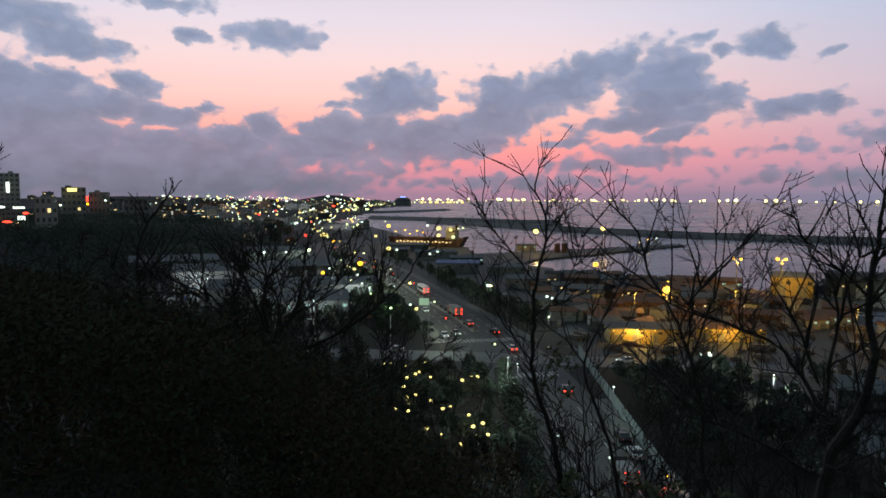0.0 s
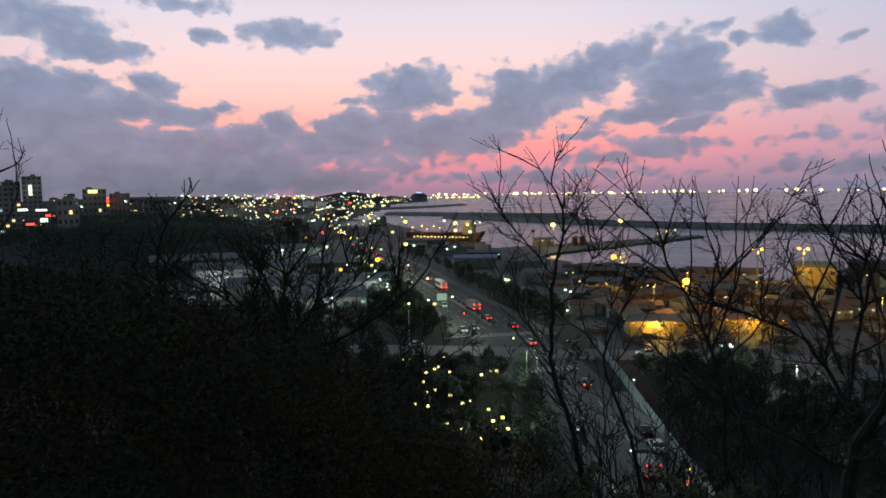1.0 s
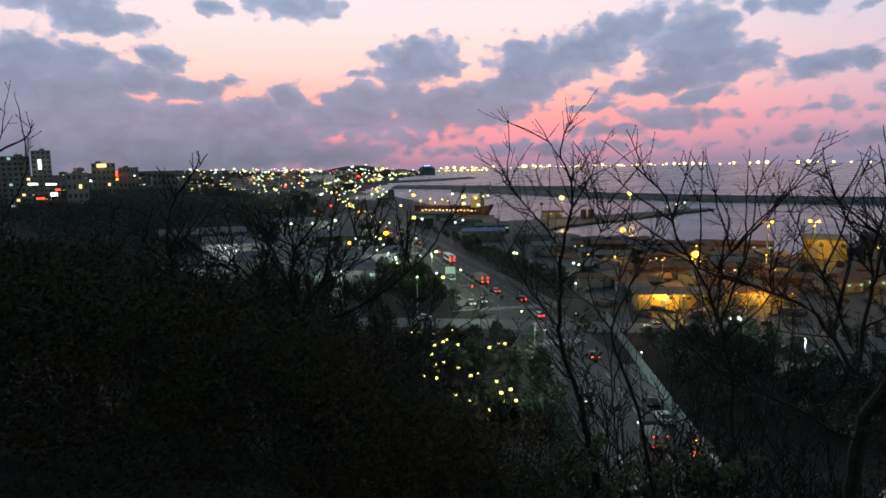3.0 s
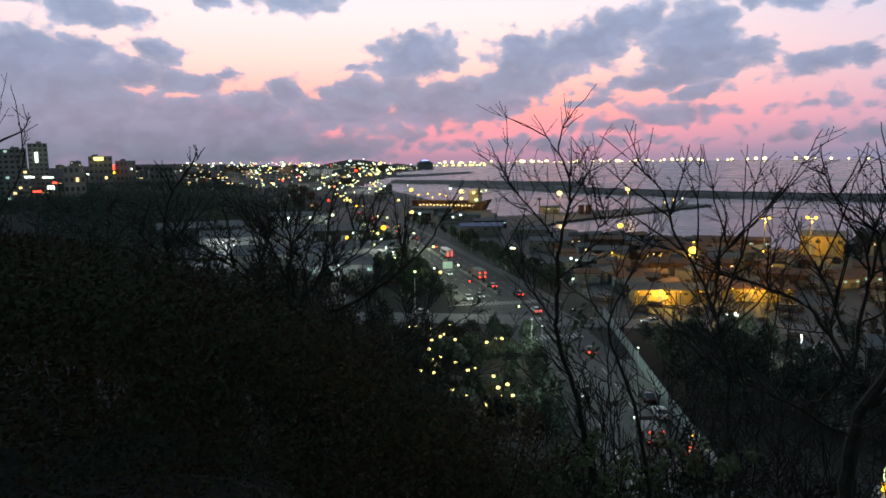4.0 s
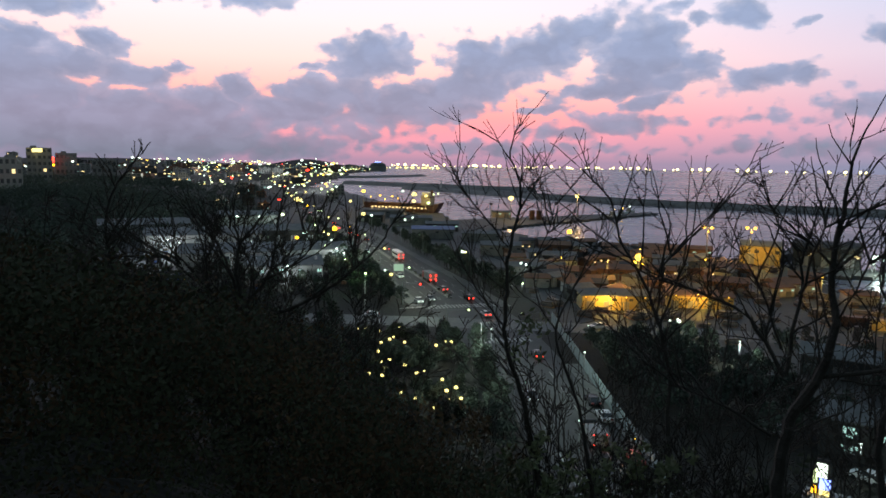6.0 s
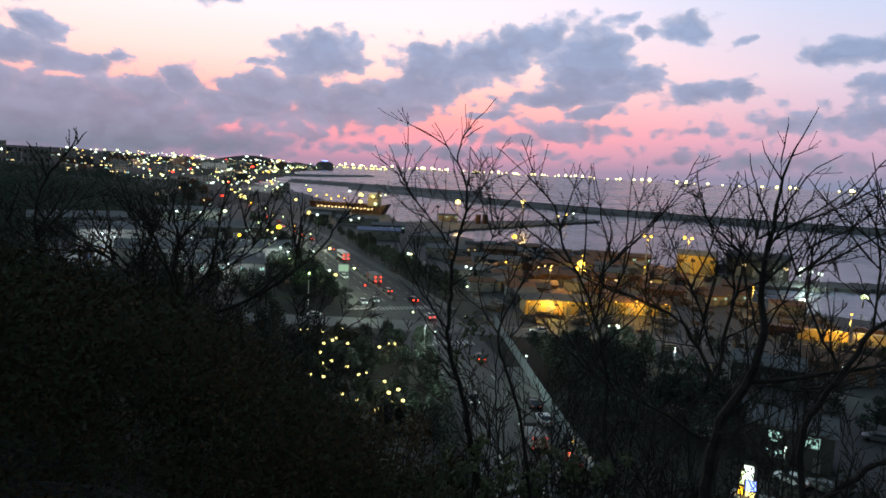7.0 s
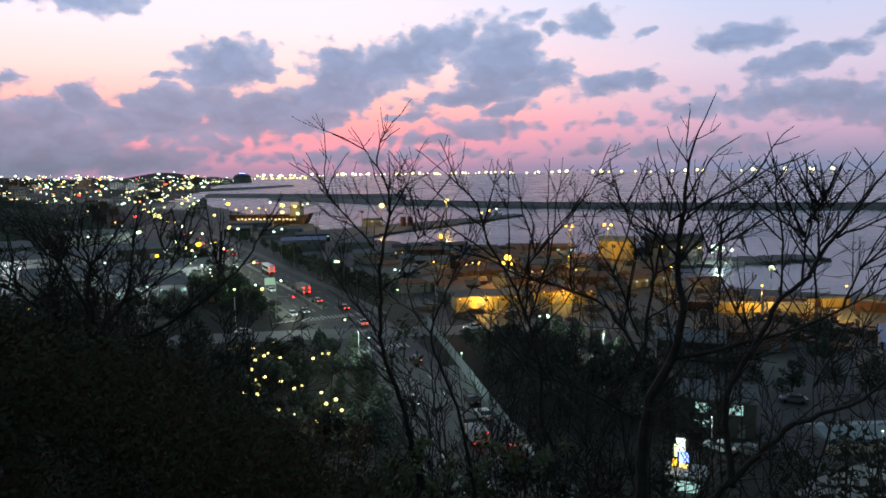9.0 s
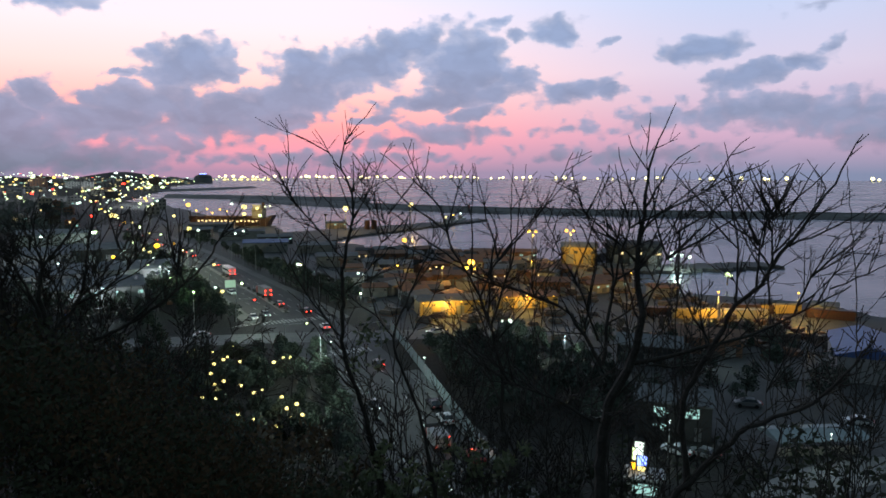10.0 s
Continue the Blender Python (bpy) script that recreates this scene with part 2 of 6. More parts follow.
M = {
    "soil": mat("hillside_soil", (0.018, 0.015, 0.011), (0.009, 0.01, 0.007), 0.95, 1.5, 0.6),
    "asphalt": mat("asphalt", (0.07, 0.072, 0.07), (0.042, 0.042, 0.042), 0.8, 3.0, 0.2),
    "worn_asphalt": mat("worn_asphalt", (0.14, 0.14, 0.135), (0.07, 0.07, 0.07), 0.75, 0.8, 0.2),
    "concrete": mat("concrete", (0.26, 0.25, 0.235), (0.18, 0.175, 0.165), 0.85, 1.2, 0.2),
    "paint": mat("road_paint", (0.46, 0.46, 0.44), (0.24, 0.24, 0.23), 0.7, 6.0),
    "bark": mat("bark", (0.06, 0.05, 0.042), (0.03, 0.026, 0.022), 0.9, 40.0, 0.7),
    "twig": mat("twig_bark", (0.066, 0.052, 0.042), (0.036, 0.029, 0.024), 0.85, 30.0),
    "leaf": mat("evergreen_leaf", (0.054, 0.06, 0.028), (0.03, 0.033, 0.018), 0.9, 2.0, island=0.45),
    "dry_leaf": mat("withered_leaf", (0.105, 0.058, 0.022), (0.055, 0.032, 0.014), 0.9, 2.0, island=0.5),
    "pale_leaf": mat("pale_green_leaf", (0.12, 0.13, 0.05), (0.07, 0.085, 0.035), 0.65, 2.0, island=0.4),
    "pine": mat("pine_needles", (0.08, 0.102, 0.078), (0.046, 0.064, 0.05), 0.8, 1.0, island=0.4),
    "rock": mat("armour_rock", (0.3, 0.29, 0.29), (0.19, 0.185, 0.19), 0.9, 0.3, 0.8),
    "wall_grey": mat("grey_render", (0.34, 0.34, 0.34), (0.25, 0.25, 0.255), 0.85, 0.7, 0.1),
    "wall_cream": mat("cream_render", (0.45, 0.41, 0.33), (0.34, 0.31, 0.26), 0.85, 0.7, 0.1),
    "wall_dark": mat("dark_cladding", (0.06, 0.058, 0.06), (0.035, 0.035, 0.037), 0.7, 0.6),
    # cream walls under sodium lamps, the amber light put into the colour
    "wall_lamp_tint": mat("lamp_tinted_cladding", (0.5, 0.38, 0.17), (0.34, 0.24, 0.1), 0.8, 0.8, 0.1),
    "wall_brick": mat("red_brown_wall", (0.26, 0.14, 0.09), (0.17, 0.09, 0.06), 0.85, 0.9, 0.1),
    "roof_grey": mat("grey_sheet_roof", (0.17, 0.175, 0.18), (0.1, 0.105, 0.11), 0.75, 0.5),
    "roof_blue": mat("blue_sheet_roof", (0.07, 0.13, 0.34), (0.05, 0.09, 0.24), 0.5, 0.5),
    "roof_rust": mat("rusty_sheet_roof", (0.22, 0.11, 0.06), (0.13, 0.075, 0.05), 0.75, 0.5),
    "tarp": mat("worn_tarpaulin", (0.16, 0.12, 0.09), (0.07, 0.07, 0.08), 0.75, 0.8, 0.2, island=0.4),
    "steel": mat("galvanised_steel", (0.30, 0.31, 0.32), (0.2, 0.2, 0.21), 0.45, 2.0, metal=0.6),
    "hull": mat("ship_hull_paint", (0.10, 0.045, 0.03), (0.05, 0.03, 0.03), 0.6, 0.4),
    "white": mat("white_paint", (0.75, 0.75, 0.72), (0.6, 0.6, 0.58), 0.5, 1.0),
    "tyre": mat("rubber", (0.02, 0.02, 0.02), (0.012, 0.012, 0.012), 0.9, 8.0),
    "glass": mat("dark_window_glass", (0.09, 0.1, 0.115), (0.06, 0.066, 0.075), 0.22, 1.0),
    "car_grey": mat("grey_car_paint", (0.22, 0.23, 0.24), (0.2, 0.2, 0.21), 0.3, 1.0, metal=0.3),
    "car_white": mat("white_car_paint", (0.7, 0.7, 0.7), (0.62, 0.62, 0.62), 0.3, 1.0),
    "car_dark": mat("black_car_paint", (0.02, 0.02, 0.025), (0.015, 0.015, 0.018), 0.25, 1.0),
    "car_red": mat("red_truck_paint", (0.35, 0.04, 0.03), (0.25, 0.03, 0.025), 0.35, 1.0),
    "fence": mat("pale_blue_panel", (0.27, 0.33, 0.34), (0.17, 0.21, 0.22), 0.6, 1.0),
    "l_warm": mat("lamp_warm_white", (1, 1, 1), emit=(1.0, 0.82, 0.28), strength=1.7),
    "l_boat": mat("fishing_lamp", (1, 1, 1), emit=(1.0, 0.9, 0.42), strength=3.2),
    "l_sodium": mat("lamp_sodium", (1, 1, 1), emit=(1.0, 0.56, 0.07), strength=3.2),
    "l_white": mat("lamp_cool_white", (1, 1, 1), emit=(0.78, 1.0, 0.9), strength=1.6),
    "l_green": mat("lamp_greenish", (1, 1, 1), emit=(0.8, 1.0, 0.5), strength=1.8),
    "l_red": mat("lamp_red", (1, 1, 1), emit=(1.0, 0.05, 0.03), strength=4.0),
    "l_amber": mat("lamp_amber", (1, 1, 1), emit=(1.0, 0.48, 0.02), strength=3.5),
    "l_blue": mat("lamp_blue", (1, 1, 1), emit=(0.2, 0.3, 1.0), strength=3.0),
    "w_warm": mat("lit_window_warm", (1, 1, 1), emit=(1.0, 0.75, 0.35), strength=1.2),
    "w_cool": mat("lit_window_cool", (1, 1, 1), emit=(0.55, 0.95, 0.9), strength=0.5),
    "sign_white": mat("lit_white_sign", (1, 1, 1), emit=(0.85, 1.0, 0.9), strength=1.6),
    "sign_dim": mat("lit_board", (1, 1, 1), emit=(0.55, 0.85, 0.65), strength=0.35),
}
# sea water
wm = bpy.data.materials.new("sea_water")
wm.use_nodes = True
t = wm.node_tree
b = t.nodes["Principled BSDF"]
b.inputs["Base Color"].default_value, b.inputs["Roughness"].default_value, b.inputs["IOR"].default_value = (0.05, 0.075, 0.12, 1), 0.12, 1.33
pos = nd(t, "ShaderNodeTexCoord").outputs["Object"]
w1 = nd(t, "ShaderNodeTexNoise", {"Vector": nd(t, "ShaderNodeMapping", {"Vector": pos, "Scale": (0.10, 0.22, 0.1)}).outputs[0], "Scale": 1.0, "Detail": 5.0})
w2 = nd(t, "ShaderNodeTexNoise", {"Vector": pos, "Scale": 0.012, "Detail": 3.0})
t.links.new(nd(t, "ShaderNodeBump", {"Height": w1.outputs["Fac"], "Strength": 0.3, "Distance": 1.2}).outputs[0], b.inputs["Normal"])
t.links.new(nd(t, "ShaderNodeMapRange", (w2.outputs["Fac"], 0.35, 0.65, 0.2, 0.32)).outputs[0], b.inputs["Roughness"])
M["sea"] = wm

# ---- building helpers ----


def mesh_of(name, verts, faces, material):
    me = bpy.data.meshes.new(name)
    me.from_pydata([tuple(v) for v in verts], [], [tuple(f) for f in faces])
    me.materials.append(M[material])
    me.update()
    return me


def part(name, me, parent, m=None, label=""):
    """A mesh as one object under a thing or a part."""
    ob = new(name, me)
    ob.parent = parent
    if m is not None:
        ob.matrix_basis = m
    return tagged(ob, label)


def thing(name, m, label, category, group="", kind=""):
    e = new(name)
    e.empty_display_size = 0.2
    e.matrix_basis = m
    return tagged(e, label, category, group, kind)


def bm_mesh(name, bm, material):
    me = bpy.data.meshes.new(name)
    bm.to_mesh(me)
    bm.free()
    me.materials.append(M[material])
    return me


def box(name, sx, sy, sz, material, bevel=0.0, x=0, y=0, z=0, taper=1.0):
    """A bevelled block, its foot at z, top scaled by taper."""
    bm = bmesh.new()
    bmesh.ops.create_cube(bm, size=1)
    for v in bm.verts:
        k = taper if v.co.z > 0 else 1
        v.co = Vector((v.co.x * sx * k + x, v.co.y * sy * k + y, (v.co.z + 0.5) * sz + z))
    if bevel:
        bmesh.ops.bevel(bm, geom=bm.edges[:], offset=bevel, segments=1, affect="EDGES")
    return bm_mesh(name, bm, material)


def prism(name, outline, depth, material, axis="y"):
    """An outline in x and z pushed out along y, centred."""
    n = len(outline)
    v = [(x, -depth / 2, z) for x, z in outline] + [(x, depth / 2, z) for x, z in outline]
    f = [tuple(range(n)), tuple(range(2 * n - 1, n - 1, -1))] + [(i, i + n, (i + 1) % n + n, (i + 1) % n) for i in range(n)]
    me = mesh_of(name, v, f, material)
    bm = bmesh.new()
    bm.from_mesh(me)
    bmesh.ops.recalc_face_normals(bm, faces=bm.faces)
    bm.to_mesh(me)
    bm.free()
    return me


def rod(name, r0, r1, h, material, sides=8, x=0, y=0, z=0):
    bm = bmesh.new()
    bmesh.ops.create_cone(bm, cap_ends=True, segments=sides, radius1=r0, radius2=r1, depth=h, matrix=Matrix.Translation((x, y, z + h / 2)))
    return bm_mesh(name, bm, material)


def globe(name, r, material, z=0, x=0, y=0, flat=1.0):
    bm = bmesh.new()
    bmesh.ops.create_icosphere(bm, subdivisions=2, radius=r, matrix=Matrix.Translation((x, y, z)) @ Matrix.Diagonal((1, 1, flat, 1)))
    return bm_mesh(name, bm, material)


def smooth(a, b, x):
    k = np.clip((x - a) / (b - a), 0, 1)
    return k * k * (3 - 2 * k)


# ---- land and sea ----
COAST_Y = np.array([-5000, 60, 100, 146, 169, 190, 198, 238, 239, 258, 260, 272, 287, 317, 353, 375, 405, 440, 520, 545, 600, 923, 1000, 1500, 2000, 2700, 3000, 3300, 3500, 5000])
COAST_X = np.array([900, 215, 190, 173, 170, 147, 140, 140, 226, 226, 176, 150, 128, 96, 62, 60, 33, 25, 20, -10, -20, -106, -160, -165, -195, -110, -230, -900, -5000, -5000])


def is_land(x, y):
    land = x < np.interp(y, COAST_Y, COAST_X)
    # the spit with the harbour light
    along = (x - 40) * 0.81 + (y - 440) * 0.586
    across = -(x - 40) * 0.586 + (y - 440) * 0.81
    half = np.interp(along, [-30, 0, 120, 190, 200], [45, 30, 16, 9, 0])
    return land | ((along > -30) & (along < 200) & (np.abs(across) < half))


def fall(az):
    """Slope of the lookout hill, in degrees, by azimuth to the left."""
    return np.interp(az, [-180, -60, -8, 0, 5, 10, 15, 20, 25, 33, 50, 90, 180], [4, 31, 31, 27.5, 20, 15, 12.2, 10.3, 8.7, 6.6, 3.0, -3, 4])


def height(x, y):
    r, az = np.hypot(x, y), np.degrees(np.arctan2(-x, y))
    h = 39.4 - r * np.tan(np.radians(fall(az)))
    edge = np.interp(az, [-180, -60, 0, 20, 40, 90, 180], [3000, 90, 70, 62, 75, 400, 3000])
    h = h - np.maximum(0, r - edge) * 0.5
    flat = 1.2 + 0 * x
    flat = flat + 15 * np.exp(-(((x + 330) / 150) ** 2 + ((y - 640) / 120) ** 2)) + 11 * np.exp(-(((x + 235) / 85) ** 2 + ((y - 455) / 55) ** 2))
    flat = flat + 26 * np.exp(-(((x + 1250) / 480) ** 2 + ((y - 1900) / 420) ** 2))
    flat = flat + 36 * np.exp(-(((x + 480) / 150) ** 2 + ((y - 2950) / 240) ** 2))
    flat = flat + 30 * np.exp(-(((x + 1500) / 700) ** 2 + ((y - 3300) / 500) ** 2))
    h = np.where(r < 1200, np.maximum(h, flat), np.where((az > 60) | (az < -150), np.maximum(h, flat), flat))
    return np.where(is_land(x, y), h, -4.0)


def ground_z(x, y):
    return float(height(np.array([float(x)]), np.array([float(y)]))[0])


rings = np.concatenate([np.arange(0.6, 12, 0.8), np.arange(12, 130, 2.5), np.arange(130, 700, 4.5), np.geomspace(700, 4950, 60)])
angles = np.radians(np.concatenate([np.arange(-62, 50, 0.45), np.arange(50, 298, 4.0)]))
na, nr = len(angles), len(rings)
A, R = np.meshgrid(angles, rings)
gx, gy = -np.sin(A) * R, np.cos(A) * R
gz = height(gx, gy)
rough_r = np.clip((60 - R) / 60, 0, 1)
gz = gz + rough_r * 0.25 * np.sin(gx * 1.9 + 2 * np.sin(gy * 0.7)) * np.sin(gy * 1.6) * (gz > 3)
gv = np.stack([gx.ravel(), gy.ravel(), gz.ravel()], 1).tolist() + [(0, 0, 39.4)]
gf = [(i * na + j, i * na + (j + 1) % na, (i + 1) * na + (j + 1) % na, (i + 1) * na + j) for i in range(nr - 1) for j in range(na)]
gf += [(na * nr, (j + 1) % na, j) for j in range(na)]
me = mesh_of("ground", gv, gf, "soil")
me.materials.append(M["concrete"])
me.materials.append(M["asphalt"])
mid = np.array([gz.ravel()[min(f[0], na * nr - 1)] for f in gf])
far = np.array([R.ravel()[min(f[0], na * nr - 1)] for f in gf])
town = (mid < 2.0) & (far > 60)
cxy = np.array([(gx.ravel()[min(f[0], na * nr - 1)], gy.ravel()[min(f[0], na * nr - 1)]) for f in gf])
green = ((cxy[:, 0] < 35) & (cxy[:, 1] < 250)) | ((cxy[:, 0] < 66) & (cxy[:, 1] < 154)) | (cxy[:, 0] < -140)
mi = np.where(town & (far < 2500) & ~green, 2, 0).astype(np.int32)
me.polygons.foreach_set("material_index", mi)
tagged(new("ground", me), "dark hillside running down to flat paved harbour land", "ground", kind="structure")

sea_v = [(0, 0, 0)]
sa = np.radians(np.arange(0, 360, 3.0))
for r in (30, 120, 400, 1200, 2600, 4950):
    sea_v += [(-math.sin(a) * r, math.cos(a) * r, 0) for a in sa]
ns = len(sa)
sea_f = [(0, 1 + j, 1 + (j + 1) % ns) for j in range(ns)]
for k in range(5):
    sea_f += [(1 + k * ns + j, 1 + (k + 1) * ns + j, 1 + (k + 1) * ns + (j + 1) % ns, 1 + k * ns + (j + 1) % ns) for j in range(ns)]
tagged(new("water", mesh_of("water", sea_v, sea_f, "sea")), "calm lilac-grey sea reflecting the dusk sky", "sea", kind="structure")


def ribbon(name, pts, width, z, material, label, category):
    """A flat strip along a line."""
    v, f = [], []
    for i, p in enumerate(pts):
        a, c = Vector(pts[max(0, i - 1)]), Vector(pts[min(len(pts) - 1, i + 1)])
        d = (c - a).normalized()
        s = Vector((d.y, -d.x)) * (width if isinstance(width, (int, float)) else width[i]) / 2
        v += [(p[0] - s.x, p[1] - s.y, z), (p[0] + s.x, p[1] + s.y, z)]
    f = [(2 * i, 2 * i + 1, 2 * i + 3, 2 * i + 2) for i in range(len(pts) - 1)]
    return tagged(new(name, mesh_of(name, v, f, material)), label, category, kind="structure")


def curve_pts(keys, step=6.0):
    """A smooth line through a few plan points."""
    k = np.array(keys, float)
    s = np.concatenate([[0], np.cumsum(np.hypot(*np.diff(k, axis=0).T))])
    u = np.arange(0, s[-1], step)
    p = np.stack([np.interp(u, s, k[:, 0]), np.interp(u, s, k[:, 1])], 1)
    for _ in range(6):
        p[1:-1] = (p[:-2] + 2 * p[1:-1] + p[2:]) / 4
    return [tuple(q) for q in p]

# ---- bare trees and shrubs on the slope ----


class Wood:
    """Collects tapered tubes into one mesh."""

    def __init__(self):
        self.v, self.f = [], []

    def tube(self, pts, r0, r1, sides=5):
        n = len(pts)
        base = len(self.v)
        for i, p in enumerate(pts):
            d = (pts[min(i + 1, n - 1)] - pts[max(i - 1, 0)]).normalized()
            a = d.orthogonal().normalized()
            b = d.cross(a)
            r = r0 + (r1 - r0) * i / (n - 1)
            for k in range(sides):
                w = 2 * math.pi * k / sides
                self.v.append(p + (a * math.cos(w) + b * math.sin(w)) * r)
        for i in range(n - 1):
            for k in range(sides):
                k2 = (k + 1) % sides
                self.f.append((base + i * sides + k, base + i * sides + k2, base + (i + 1) * sides + k2, base + (i + 1) * sides + k))
        self.f.append(tuple(base + (n - 1) * sides + k for k in range(sides)))

    def mesh(self, name, material):
        return mesh_of(name, self.v, self.f, material)


def bend(keys, rng, wob, step=0.07):
    """A wobbling line through a few points."""
    out = []
    for i in range(len(keys) - 1):
        a, c = keys[i], keys[i + 1]
        p0, p3 = keys[max(0, i - 1)], keys[min(len(keys) - 1, i + 2)]
        n = max(2, int((c - a).length / step))
        for j in range(n):
            t = j / n
            q = 0.5 * ((2 * a) + (c - p0) * t + (2 * p0 - 5 * a + 4 * c - p3) * t * t + (3 * a - p0 - 3 * c + p3) * t ** 3)
            out.append(q + Vector((rng.uniform(-1, 1), rng.uniform(-1, 1), rng.uniform(-1, 1))) * wob)
    return out + [keys[-1]]


def twigs(wood, line, r, length, level, rng, rate, lean=0.5, fine=0.003, cap=99.0):
    """Side shoots along a limb, each with shoots of its own."""
    total = sum((line[i + 1] - line[i]).length for i in range(len(line) - 1))
    n = max(1, int(total * rate + rng.random()))
    for _ in range(n):
        s = rng.uniform(0.12, 0.98)
        i = min(int(s * (len(line) - 1)), len(line) - 2)
        d = (line[i + 1] - line[i]).normalized()
        side = Vector((rng.uniform(-1, 1), rng.uniform(-0.8, 0.8), rng.uniform(-0.5, 1)))
        side = (side - d * side.dot(d))
        if side.length < 0.05:
            continue
        w = rng.uniform(0.5, 1.15)
        q = (d + side.normalized() * w).normalized()
        ln = length * rng.uniform(0.35, 1.1) * (1.15 - 0.5 * s)
        p, pts = line[i].copy(), [line[i].copy()]
        stop = cap - rng.random() ** 2 * 0.35
        steps = max(3, int(ln / 0.045))
        arc = Vector((rng.uniform(-1, 1), rng.uniform(-1, 1), rng.uniform(-0.4, 1))) * 0.05
        zig = q.orthogonal().normalized() * 0.11
        for k in range(steps):
            q = (q + arc + zig * (1 if k % 2 else -1) + Vector((0, 0, 0.03 * lean))).normalized()
            p = p + q * ln / steps
            if p.z > stop:
                break
            pts.append(p.copy())
        if len(pts) < 2:
            continue
        r0 = max(fine * 1.3, r * rng.uniform(0.35, 0.6))
        wood.tube(pts, r0, fine, 4)
        for j in range(1, len(pts)):
            if rng.random() < 0.55 or j == len(pts) - 1:
                o = (q * 0.7 + zig * (5 if j % 2 else -5)).normalized() * fine * 5
                wood.tube([pts[j] - o * 0.2, pts[j] + o * 0.5, pts[j] + o], fine * 1.9, fine * 0.5, 4)
        if level > 0:
            twigs(wood, pts, r0, length * 0.6, level - 1, rng, rate * (0.9 if level > 1 else 0.5), lean, fine, cap)


def bare_tree(x, y, turn, limbs, label, seed, spread=0.45, rate=5.0, length=0.3, levels=1, thick=0.66, fine=0.003, boughs=0, bough=1.0, cap=99.0, name="bare_tree", group="bare trees on the slope"):
    """Limbs are given as a thickness and points across and up in the tree's own plane; they lean fore and aft by chance."""
    rng = random.Random(seed)
    foot = thing(name, pose(x, y, 0, 0, 0, turn), label, "tree" if name == "bare_tree" else "shrub", group)
    shoots, lines = Wood(), []
    for k, (r, *pts) in enumerate(limbs):
        s = rng.uniform(-spread, spread) if k else 0.0
        # a limb springs from the nearest earlier one, at its depth
        near = min((((q.x - pts[0][0]) ** 2 + (q.z - pts[0][1]) ** 2, q.y) for ln in lines for q in ln), default=(1.0, 0.0))
        y0 = near[1] if near[0] < 0.02 else 0.0
        keys = [Vector((px, y0 + s * i / (len(pts) - 1), pz)) for i, (px, pz) in enumerate(pts)]
        line = bend(keys, rng, 0.006 + r * 0.12)
        wood = Wood()
        # a limb keeps its girth where another carries on from its end
        end = max((q[0] for q in limbs[k + 1:] if math.hypot(q[1][0] - pts[-1][0], q[1][1] - pts[-1][1]) < 0.05), default=r * 0.22)
        wood.tube(line, r * thick, max(0.0022, end * thick), 8 if r > 0.02 else 6)
        part("trunk" if k == 0 else "limb", wood.mesh("limb", "bark"), foot)
        lines.append(line)
        twigs(shoots, line, min(r, 0.016) * thick, length, levels, rng, rate * (0.5 if r > 0.035 else 1), fine=fine, cap=max(cap, line[-1].z + 0.03))
    for _ in range(boughs):
        base = rng.choice(lines)
        i = rng.randrange(len(base) // 5, len(base) - 1)
        if base[i].z > cap - 0.3:
            continue
        d = (base[i + 1] - base[i]).normalized()
        q = (d + Vector((rng.uniform(-1, 1), rng.uniform(-0.6, 0.6), rng.uniform(-0.3, 0.6))) * 1.1).normalized()
        ln = rng.uniform(0.4, 1.0) * bough
        ln = min(ln, max(0.15, (cap - base[i].z) / max(0.15, q.z + 0.12)))
        keys = [base[i], base[i] + q * ln * 0.5, base[i] + q * ln + Vector((0, 0, 0.12 * ln))]
        line = bend(keys, rng, 0.008)
        wood = Wood()
        wood.tube(line, 0.011 * thick * bough, fine, 5)
        part("limb", wood.mesh("limb", "bark"), foot)
        twigs(shoots, line, 0.007, length, levels, rng, rate, fine=fine, cap=cap)
    part("twig_spray", shoots.mesh("twig_spray", "twig"), foot, label="fine leafless twigs with buds")["kind"] = "stuff"
    return foot


